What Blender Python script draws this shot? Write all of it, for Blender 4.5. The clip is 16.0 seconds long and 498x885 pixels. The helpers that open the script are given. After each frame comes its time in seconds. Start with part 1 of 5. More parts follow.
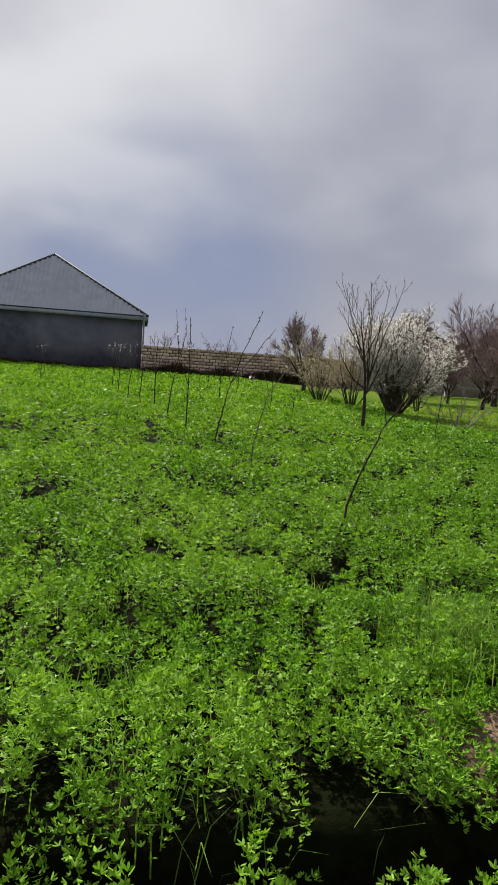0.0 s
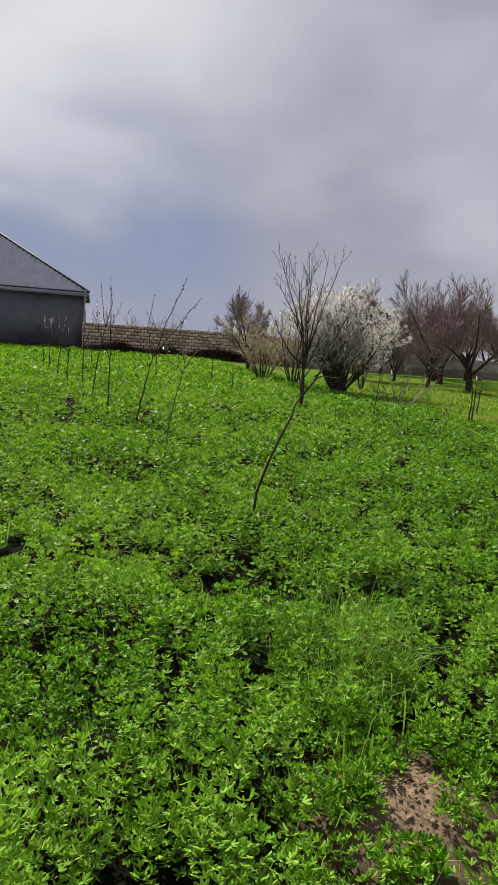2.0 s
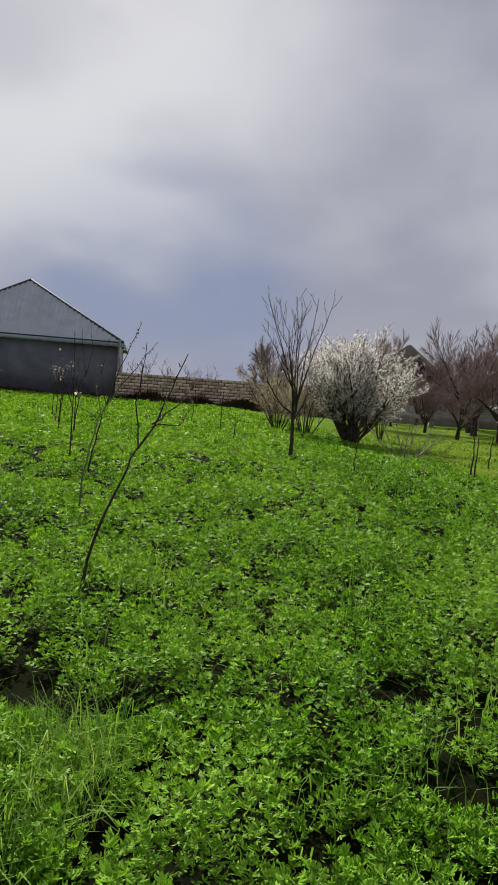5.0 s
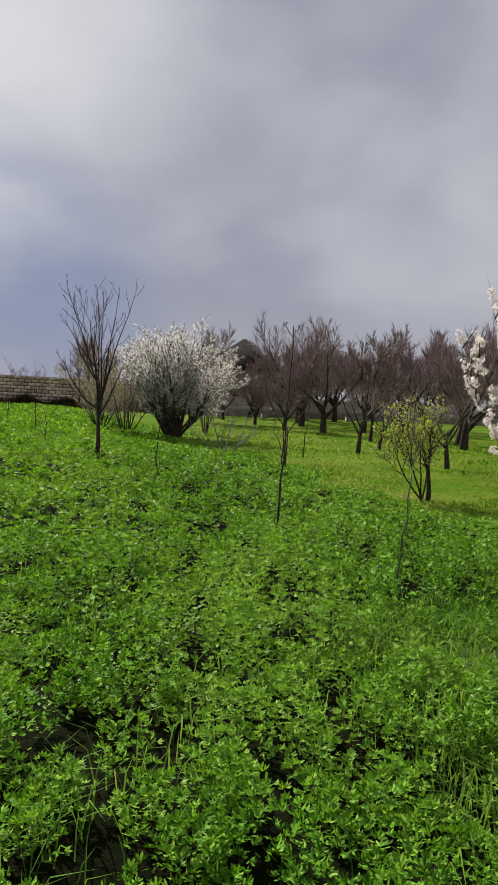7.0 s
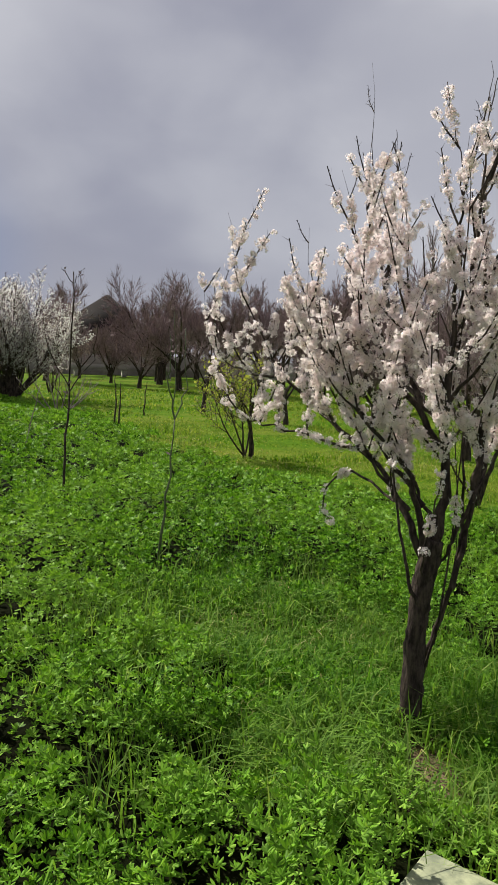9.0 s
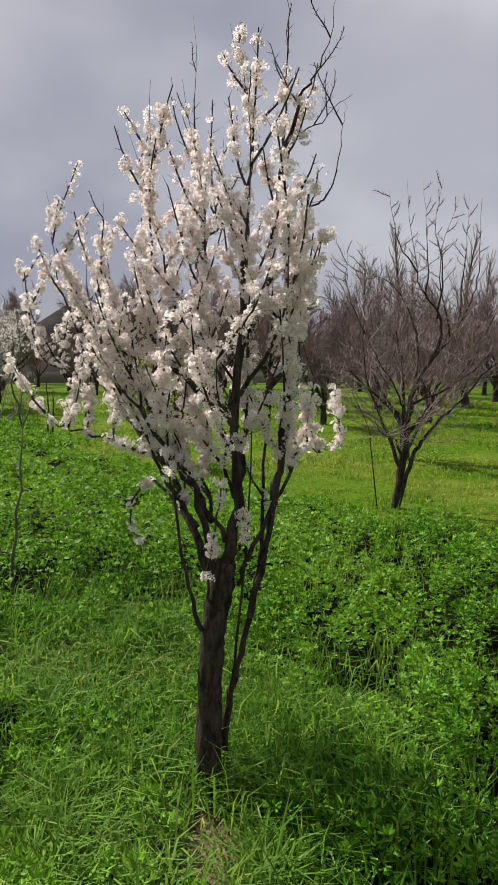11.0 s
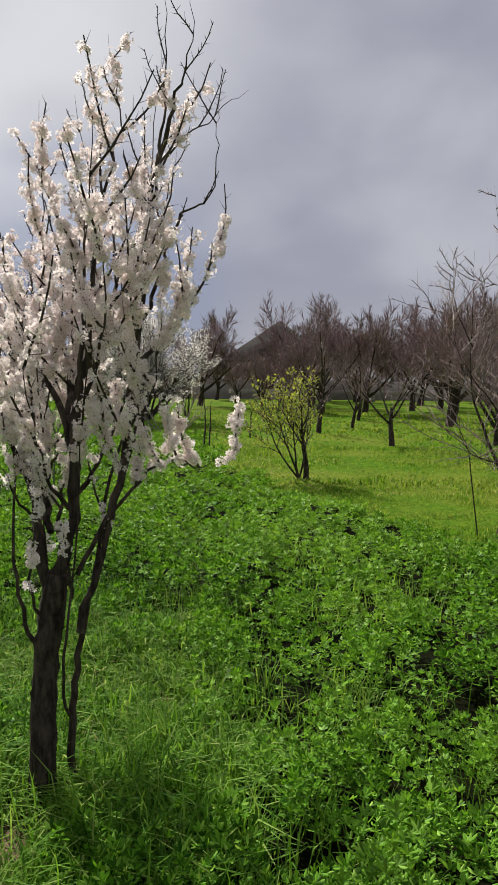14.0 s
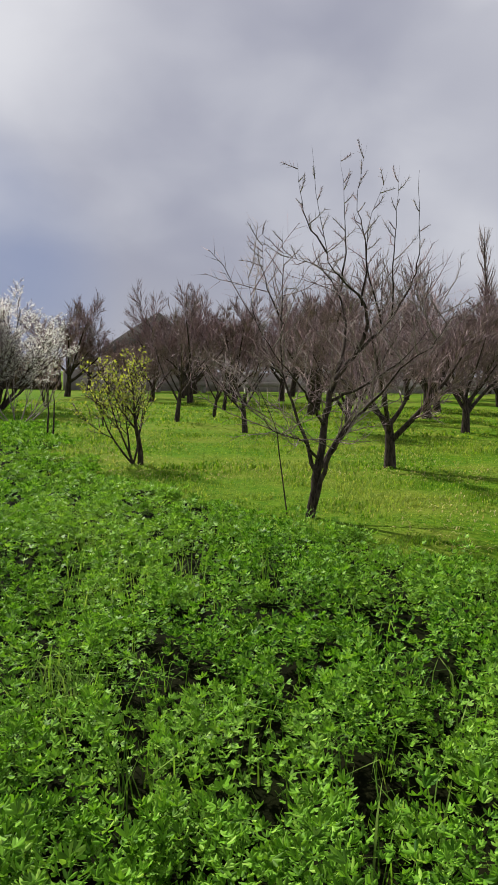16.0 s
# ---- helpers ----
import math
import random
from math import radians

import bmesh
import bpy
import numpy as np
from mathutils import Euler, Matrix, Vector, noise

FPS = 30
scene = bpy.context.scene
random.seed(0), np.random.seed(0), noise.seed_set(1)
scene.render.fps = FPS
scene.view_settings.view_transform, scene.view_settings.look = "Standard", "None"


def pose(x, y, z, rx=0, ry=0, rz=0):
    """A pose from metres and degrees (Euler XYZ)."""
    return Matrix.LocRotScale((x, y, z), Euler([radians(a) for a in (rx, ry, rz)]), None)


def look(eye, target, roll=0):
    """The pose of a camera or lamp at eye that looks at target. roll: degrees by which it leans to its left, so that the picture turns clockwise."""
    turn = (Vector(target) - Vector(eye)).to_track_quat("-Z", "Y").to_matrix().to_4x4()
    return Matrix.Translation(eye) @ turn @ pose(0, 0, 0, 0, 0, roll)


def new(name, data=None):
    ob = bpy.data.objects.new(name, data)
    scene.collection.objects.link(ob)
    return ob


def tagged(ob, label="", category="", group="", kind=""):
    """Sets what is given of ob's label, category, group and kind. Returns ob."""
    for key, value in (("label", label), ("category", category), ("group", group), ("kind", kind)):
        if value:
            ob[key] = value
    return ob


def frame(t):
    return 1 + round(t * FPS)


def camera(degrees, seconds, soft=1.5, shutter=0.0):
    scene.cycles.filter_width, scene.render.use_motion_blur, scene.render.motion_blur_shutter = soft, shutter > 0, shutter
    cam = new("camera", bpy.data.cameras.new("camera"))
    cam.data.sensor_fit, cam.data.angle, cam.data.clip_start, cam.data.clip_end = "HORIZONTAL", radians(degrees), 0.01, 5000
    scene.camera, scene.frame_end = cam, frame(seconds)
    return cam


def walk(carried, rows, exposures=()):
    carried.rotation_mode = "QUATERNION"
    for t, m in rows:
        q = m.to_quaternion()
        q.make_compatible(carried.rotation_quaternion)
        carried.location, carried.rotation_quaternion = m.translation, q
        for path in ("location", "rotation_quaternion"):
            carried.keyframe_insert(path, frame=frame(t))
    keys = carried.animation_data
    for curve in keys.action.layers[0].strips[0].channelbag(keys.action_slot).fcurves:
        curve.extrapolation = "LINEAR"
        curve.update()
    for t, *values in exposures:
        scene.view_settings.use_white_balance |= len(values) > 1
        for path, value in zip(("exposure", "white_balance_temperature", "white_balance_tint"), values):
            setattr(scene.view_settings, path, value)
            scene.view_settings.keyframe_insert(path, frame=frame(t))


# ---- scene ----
cam = camera(39.0, 16.0, soft=1.2)
PATH = [
    (0, (-1.517, -1.507, 1.473), (-1.551, 0.48, 1.242), 4.1),
    (0.5, (-1.484, -1.271, 1.453), (-1.453, 0.715, 1.214), 4.5),
    (1, (-1.362, -1.107, 1.418), (-1.345, 0.878, 1.171), 4.5),
    (1.5, (-1.197, -0.861, 1.381), (-1.21, 1.12, 1.104), 4.4),
    (2, (-1.087, -0.638, 1.383), (-0.984, 1.34, 1.105), 4.1),
    (2.5, (-0.979, -0.492, 1.372), (-0.759, 1.48, 1.119), 3.7),
    (3, (-0.685, -0.432, 1.357), (-0.506, 1.544, 1.106), 4.0),
    (3.2, (-0.568, -0.38, 1.357), (-0.412, 1.598, 1.108), 4.5),
    (5.3, (0.448, 0.265, 1.434), (0.375, 2.26, 1.298), 4.4),
    (5.5, (0.498, 0.341, 1.434), (0.428, 2.336, 1.301), 4.7),
    (6, (0.675, 0.525, 1.47), (0.796, 2.518, 1.344), 3.2),
    (6.5, (0.867, 0.604, 1.433), (1.148, 2.581, 1.318), 2.3),
    (7, (1.159, 0.677, 1.417), (1.531, 2.638, 1.285), 2.8),
    (7.5, (1.336, 0.702, 1.392), (1.826, 2.634, 1.228), 3.0),
    (8, (1.614, 0.808, 1.4), (2.227, 2.702, 1.208), 2.5),
    (8.5, (1.781, 0.83, 1.399), (2.483, 2.692, 1.198), 2.6),
    (9, (2.011, 0.807, 1.399), (2.726, 2.66, 1.168), 2.7),
    (9.5, (2.175, 0.829, 1.383), (2.927, 2.666, 1.139), 3.2),
    (10, (2.404, 0.962, 1.38), (3.236, 2.765, 1.138), 2.3),
    (10.2, (2.486, 0.979, 1.359), (3.34, 2.773, 1.129), 1.8),
    (12.3, (3.433, 0.778, 1.423), (3.948, 2.694, 1.17), -1.3),
    (12.5, (3.518, 0.752, 1.421), (4.003, 2.676, 1.163), -1.4),
    (13, (3.686, 0.763, 1.403), (4.081, 2.709, 1.16), -0.6),
    (13.5, (3.817, 0.817, 1.415), (4.106, 2.787, 1.223), 0.6),
    (14, (3.994, 0.774, 1.375), (4.187, 2.756, 1.194), 1.0),
    (14.5, (4.126, 0.734, 1.351), (4.3, 2.717, 1.161), 1.4),
    (14.8, (4.149, 0.746, 1.342), (4.376, 2.724, 1.154), 1.8),
    (15, (4.219, 0.772, 1.324), (4.517, 2.741, 1.148), 1.5),
    (15.5, (4.44, 0.821, 1.301), (4.99, 2.734, 1.108), 0.4),
    (16, (4.727, 0.91, 1.238), (5.238, 2.834, 1.045), 1.2),
]
walk(cam, [(t, look(eye, target, roll)) for t, eye, target, roll in PATH],
     exposures=[(0, 0.50), (3, 0.49), (6, 0.42), (9.5, 0.42), (12.5, 0.49), (13.5, 0.44), (14.5, 0.47), (15.5, 0.53), (16, 0.58)])

# ---- light: a broken grey sky with the sun shining through ahead ----
SUN_AZ, SUN_EL = -24.0, 41.0          # degrees; azimuth from +y, clockwise
sun_dir = Vector((math.sin(radians(SUN_AZ)) * math.cos(radians(SUN_EL)),
                  math.cos(radians(SUN_AZ)) * math.cos(radians(SUN_EL)), math.sin(radians(SUN_EL))))
sun = new("sun", bpy.data.lights.new("sun", "SUN"))
sun.data.energy, sun.data.angle, sun.data.color = 5.0, radians(1.0), (1.0, 0.95, 0.86)
sun.matrix_world = look(sun_dir * 100, (0, 0, 0))


class Nodes:
    """A small writer of node trees."""

    def __init__(self, tree):
        self.tree = tree
        tree.nodes.clear()

    def add(self, kind, **values):
        node = self.tree.nodes.new(kind)
        for key, value in values.items():
            if key == "op":
                node.operation = value
            elif key == "blend":
                node.blend_type = value
        return node

    def link(self, a, b):
        self.tree.links.new(a, b)

    def put(self, socket, value):
        if hasattr(value, "is_linked"):
            self.link(value, socket)
        else:
            socket.default_value = value

    def math(self, op, a, b=0.0, clamp=False):
        n = self.add("ShaderNodeMath", op=op)
        n.use_clamp = clamp
        self.put(n.inputs[0], a)
        self.put(n.inputs[1], b)
        return n.outputs[0]

    def dot(self, a, b):
        n = self.add("ShaderNodeVectorMath", op="DOT_PRODUCT")
        self.put(n.inputs[0], a)
        self.put(n.inputs[1], b)
        return n.outputs["Value"]

    def mix(self, factor, a, b, blend="MIX"):
        n = self.tree.nodes.new("ShaderNodeMix")
        n.data_type, n.blend_type = "RGBA", blend
        self.put(n.inputs[0], factor)
        self.put(n.inputs[6], a)
        self.put(n.inputs[7], b)
        return n.outputs[2]

    def noise(self, vector, scale, detail=4.0, rough=0.55, distort=0.0):
        n = self.tree.nodes.new("ShaderNodeTexNoise")
        self.link(vector, n.inputs["Vector"])
        n.inputs["Scale"].default_value, n.inputs["Detail"].default_value = scale, detail
        n.inputs["Roughness"].default_value, n.inputs["Distortion"].default_value = rough, distort
        return n.outputs["Fac"]

    def ramp(self, value, low, high, a=0.0, b=1.0):
        n = self.tree.nodes.new("ShaderNodeMapRange")
        n.interpolation_type = "SMOOTHSTEP"
        self.put(n.inputs[0], value)
        for i, v in zip((1, 2, 3, 4), (low, high, a, b)):
            n.inputs[i].default_value = v
        return n.outputs[0]

    def stretch(self, vector, scale):
        n = self.tree.nodes.new("ShaderNodeMapping")
        self.link(vector, n.inputs["Vector"])
        n.inputs["Scale"].default_value = scale
        return n.outputs[0]


def rgb(r, g, b):
    return (r, g, b, 1.0)


def direction(az, el):
    a, e = radians(az), radians(el)
    return (math.sin(a) * math.cos(e), math.cos(a) * math.cos(e), math.sin(e))


world = bpy.data.worlds.new("sky")
world.use_nodes = True
scene.world = world
w = Nodes(world.node_tree)
sky = w.tree.nodes.new("ShaderNodeTexSky")
sky.sky_type, sky.sun_disc = "NISHITA", False
sky.sun_elevation, sky.sun_rotation = radians(SUN_EL), radians(SUN_AZ)
clear = w.tree.nodes.new("ShaderNodeBackground")
w.link(sky.outputs[0], clear.inputs[0])
clear.inputs[1].default_value = 0.045
where = w.tree.nodes.new("ShaderNodeTexCoord").outputs["Generated"]
wide = w.stretch(where, (1.0, 1.0, 1.7))
puffs = w.noise(wide, 2.1, 3.0, 0.45, 0.25)
fine = w.noise(wide, 5.0, 4.0, 0.5, 0.2)
billow = w.math("ADD", w.math("MULTIPLY", puffs, 0.78), w.math("MULTIPLY", fine, 0.22))
toward = w.dot(where, direction(-19, 30))            # thin cloud before the sun
thin = w.ramp(toward, 0.90, 0.99)
right_glow = w.ramp(w.dot(where, direction(42, 20)), 0.93, 1.0)
xyz = w.tree.nodes.new("ShaderNodeSeparateXYZ")
w.link(where, xyz.inputs[0])
light_part = w.math("ADD", w.math("MULTIPLY", w.ramp(billow, 0.39, 0.63), 0.42), w.math("MULTIPLY", thin, 0.52))
light_part = w.math("ADD", light_part, w.math("MULTIPLY", right_glow, 0.34), clamp=True)
cloud = w.mix(light_part, rgb(0.235, 0.238, 0.295), rgb(0.56, 0.56, 0.58))
band = w.ramp(xyz.outputs[2], 0.03, 0.16, 1.0, 0.0)
haze = w.math("MULTIPLY", band, 0.55)
cloud = w.mix(haze, cloud, rgb(0.31, 0.315, 0.36))
gap = w.ramp(w.dot(where, direction(-10, 4.0)), 0.960, 0.995)
gap = w.math("MULTIPLY", gap, w.ramp(billow, 0.62, 0.42, 0.25, 0.72))
cloud = w.mix(gap, cloud, rgb(0.145, 0.185, 0.315))
grey = w.tree.nodes.new("ShaderNodeBackground")
w.link(cloud, grey.inputs[0])
grey.inputs[1].default_value = 1.0
over = w.tree.nodes.new("ShaderNodeMixShader")
over.inputs[0].default_value = 0.9
w.link(clear.outputs[0], over.inputs[1])
w.link(grey.outputs[0], over.inputs[2])
out = w.tree.nodes.new("ShaderNodeOutputWorld")
w.link(over.outputs[0], out.inputs[0])


# ---- materials ----
def surface(name, build, rough=0.8, metal=0.0, bump=0.0, through_light=0.0, spec=0.4):
    """build(nodes, position) gives colour and height; through_light lets a leaf or petal glow against the sun."""
    m = bpy.data.materials.new(name)
    m.use_nodes = True
    n = Nodes(m.node_tree)
    place = n.tree.nodes.new("ShaderNodeTexCoord").outputs["Object"]
    colour, height = build(n, place)
    b = n.tree.nodes.new("ShaderNodeBsdfPrincipled")
    n.put(b.inputs["Base Color"], colour)
    n.put(b.inputs["Roughness"], rough)
    b.inputs["Metallic"].default_value = metal
    b.inputs["Specular IOR Level"].default_value = spec
    shader = b.outputs[0]
    if bump and height is not None:
        bn = n.tree.nodes.new("ShaderNodeBump")
        bn.inputs["Strength"].default_value, bn.inputs["Distance"].default_value = 1.0, bump
        n.link(height, bn.inputs["Height"])
        n.link(bn.outputs[0], b.inputs["Normal"])
    if through_light:
        t = n.tree.nodes.new("ShaderNodeBsdfTranslucent")
        lit = n.mix(1.0, colour, rgb(1.25, 1.2, 0.7) if through_light < 0.5 else rgb(1, 1, 1), "MULTIPLY")
        n.put(t.inputs[0], lit)
        mx = n.tree.nodes.new("ShaderNodeMixShader")
        mx.inputs[0].default_value = through_light
        n.link(shader, mx.inputs[1])
        n.link(t.outputs[0], mx.inputs[2])
        shader = mx.outputs[0]
    o = n.tree.nodes.new("ShaderNodeOutputMaterial")
    n.link(shader, o.inputs[0])
    return m


def leafy(a, b, c, tone_by_x=False):
    """Three tones shared out leaf by leaf, with broad drifts over the field."""
    def build(n, p):
        one = n.tree.nodes.new("ShaderNodeNewGeometry").outputs["Random Per Island"]
        col = n.mix(n.ramp(one, 0.0, 0.75), rgb(*a), rgb(*b))
        col = n.mix(n.ramp(one, 0.8, 1.0), col, rgb(*c))
        drift = n.noise(p, 0.7, 3.0)
        col = n.mix(n.ramp(drift, 0.35, 0.7, 0.0, 0.4), col, rgb(*c))
        if tone_by_x:                      # the crop is yellower towards the house and bluer by the orchard
            along = n.tree.nodes.new("ShaderNodeSeparateXYZ")
            n.link(p, along.inputs[0])
            # colour also raised at the house end to stand for stronger sun there
            tone = n.mix(n.ramp(along.outputs[0], -2.0, 4.5), rgb(1.16, 1.17, 1.0), rgb(0.98, 1.04, 1.12))
            col = n.mix(1.0, col, tone, "MULTIPLY")
        return col, None
    return build


def bark(a, b, scale):
    def build(n, p):
        long = n.stretch(p, (1.0, 1.0, 0.3))
        f = n.noise(long, scale, 6.0, 0.65)
        stain = n.noise(p, scale * 0.12, 3.0)
        col = n.mix(n.ramp(f, 0.35, 0.68), rgb(*a), rgb(*b))
        col = n.mix(n.ramp(stain, 0.55, 0.75, 0.0, 0.5), col, rgb(b[0] * 1.3, b[1] * 1.3, b[2] * 1.25))
        return col, f
    return build


def soil_build(n, p):
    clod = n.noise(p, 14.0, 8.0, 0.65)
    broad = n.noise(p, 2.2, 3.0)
    # field soil painted near black: shade between the plants is put into its colour
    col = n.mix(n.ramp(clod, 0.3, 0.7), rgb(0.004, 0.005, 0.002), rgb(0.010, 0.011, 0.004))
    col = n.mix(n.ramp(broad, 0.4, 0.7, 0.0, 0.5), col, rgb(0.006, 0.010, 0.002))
    crumb = n.mix(n.ramp(n.noise(p, 38.0, 8.0, 0.7), 0.3, 0.7), rgb(0.13, 0.088, 0.054), rgb(0.30, 0.218, 0.142))
    dry = n.tree.nodes.new("ShaderNodeAttribute")
    dry.attribute_name = "dry"
    col = n.mix(dry.outputs["Fac"], col, crumb)
    green = n.mix(n.ramp(n.noise(p, 9.0, 5.0, 0.7), 0.3, 0.7), rgb(0.030, 0.098, 0.004), rgb(0.105, 0.185, 0.011))
    pale = n.ramp(n.noise(p, 0.45, 6.0, 0.65), 0.42, 0.62, 0.0, 0.85)
    green = n.mix(pale, green, rgb(0.135, 0.172, 0.022))
    a = n.tree.nodes.new("ShaderNodeAttribute")
    a.attribute_name = "turf"
    ragged = n.math("ADD", a.outputs["Fac"], n.math("MULTIPLY", n.math("SUBTRACT", n.noise(p, 3.0, 4.0), 0.5), 0.5))
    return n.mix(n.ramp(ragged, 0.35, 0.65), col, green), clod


def mottled(a, b, scale, c=None):
    def build(n, p):
        f = n.noise(p, scale, 6.0, 0.6)
        g = n.noise(p, scale * 0.15, 3.0, 0.5, 0.3)
        col = n.mix(n.ramp(f, 0.3, 0.7), rgb(*a), rgb(*b))
        return n.mix(n.ramp(g, 0.45, 0.7, 0.0, 0.7), col, rgb(*(c or a))), f
    return build


def block_build(n, p):
    own = n.tree.nodes.new("ShaderNodeObjectInfo").outputs["Random"]
    f = n.noise(p, 20.0, 5.0, 0.6)
    col = n.mix(own, rgb(0.42, 0.285, 0.225), rgb(0.80, 0.60, 0.50))
    return n.mix(n.ramp(f, 0.35, 0.75, 0.0, 0.45), col, rgb(0.26, 0.21, 0.165)), f


M_ALFALFA = surface("alfalfa_leaf", leafy((0.018, 0.075, 0.004), (0.155, 0.345, 0.020), (0.330, 0.510, 0.075), True), 0.50, 0, 0, 0.28, 0.065)
M_GRASS = surface("grass_blade", leafy((0.044, 0.145, 0.010), (0.148, 0.310, 0.028), (0.300, 0.415, 0.100)), 0.6, 0, 0, 0.42, 0.08)
M_LAWN = surface("turf_blade", leafy((0.045, 0.145, 0.005), (0.145, 0.275, 0.012), (0.37, 0.40, 0.10)), 0.7, 0, 0, 0.42, 0.06)
M_WEED = surface("dry_weed", leafy((0.05, 0.035, 0.022), (0.10, 0.07, 0.045), (0.17, 0.13, 0.08)), 0.8, 0, 0, 0.2, 0.2)
M_STRAW = surface("straw_blade", leafy((0.30, 0.27, 0.10), (0.42, 0.38, 0.17), (0.52, 0.47, 0.26)), 0.7, 0, 0, 0.3, 0.05)
M_SPRING = surface("spring_leaf", leafy((0.22, 0.29, 0.03), (0.38, 0.43, 0.06), (0.50, 0.52, 0.14)), 0.5, 0, 0, 0.45, 0.3)
M_PETAL = surface("petal", leafy((0.86, 0.755, 0.745), (0.93, 0.855, 0.845), (0.88, 0.80, 0.74)), 0.7, 0, 0, 0.52, 0.03)
M_BUD = surface("pale_bud", leafy((0.30, 0.29, 0.17), (0.46, 0.44, 0.30), (0.62, 0.60, 0.48)), 0.7, 0, 0, 0.4, 0.15)
M_STAMEN = surface("flower_eye", lambda n, p: (rgb(0.24, 0.14, 0.09), None), 0.8)
M_CREAM = surface("far_petal", leafy((0.82, 0.80, 0.77), (0.88, 0.86, 0.83), (0.80, 0.78, 0.66)), 0.75, 0, 0, 0.6, 0.15)
M_BARK = surface("dark_bark", bark((0.018, 0.013, 0.011), (0.085, 0.064, 0.050), 40.0), 0.9, 0, 0.012, 0, 0.15)
M_TWIG = surface("red_brown_twig", bark((0.105, 0.066, 0.070), (0.370, 0.262, 0.262), 24.0), 0.75, 0, 0.002)
M_PALE = surface("grey_twig", bark((0.12, 0.095, 0.082), (0.32, 0.265, 0.235), 24.0), 0.75, 0, 0.002)
M_SHOOT = surface("green_stem", bark((0.055, 0.075, 0.030), (0.13, 0.15, 0.065), 30.0), 0.6, 0, 0.001)
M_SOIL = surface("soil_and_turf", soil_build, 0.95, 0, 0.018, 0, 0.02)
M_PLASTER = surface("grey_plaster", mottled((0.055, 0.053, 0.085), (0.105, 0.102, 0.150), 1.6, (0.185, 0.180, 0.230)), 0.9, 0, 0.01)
M_ROOF = surface("zinc_sheet", mottled((0.36, 0.38, 0.43), (0.45, 0.47, 0.525), 1.6, (0.40, 0.42, 0.46)), 0.5, 0.3, 0.002)
M_TRIM = surface("pale_metal_trim", mottled((0.27, 0.275, 0.39), (0.36, 0.365, 0.48), 4.0), 0.6, 0.1)
M_EDGE = surface("dark_metal_edge", mottled((0.030, 0.032, 0.04), (0.055, 0.058, 0.07), 6.0), 0.7, 0.0, 0, 0, 0.2)
M_BROWN = surface("brown_sheet", mottled((0.012, 0.009, 0.008), (0.020, 0.015, 0.014), 2.0), 0.9, 0.0, 0, 0, 0.1)
M_BLOCK = surface("limestone_block", block_build, 0.92, 0, 0.006)
M_MORTAR = surface("mortar", mottled((0.045, 0.035, 0.030), (0.085, 0.066, 0.056), 12.0), 0.95, 0, 0.008)
M_CRUMB = surface("dry_earth", mottled((0.13, 0.088, 0.052), (0.36, 0.262, 0.165), 30.0), 0.95, 0, 0.006, 0, 0.05)
M_CONCRETE = surface("concrete", mottled((0.33, 0.31, 0.28), (0.46, 0.44, 0.40), 9.0, (0.26, 0.25, 0.22)), 0.9, 0, 0.006)
M_RENDER = surface("grey_render", mottled((0.30, 0.265, 0.25), (0.42, 0.375, 0.35), 2.0, (0.24, 0.21, 0.20)), 0.95, 0, 0.01)
M_SLAB = surface("painted_slab", mottled((0.15, 0.17, 0.11), (0.40, 0.42, 0.25), 22.0, (0.19, 0.21, 0.14)), 0.8, 0, 0.003)


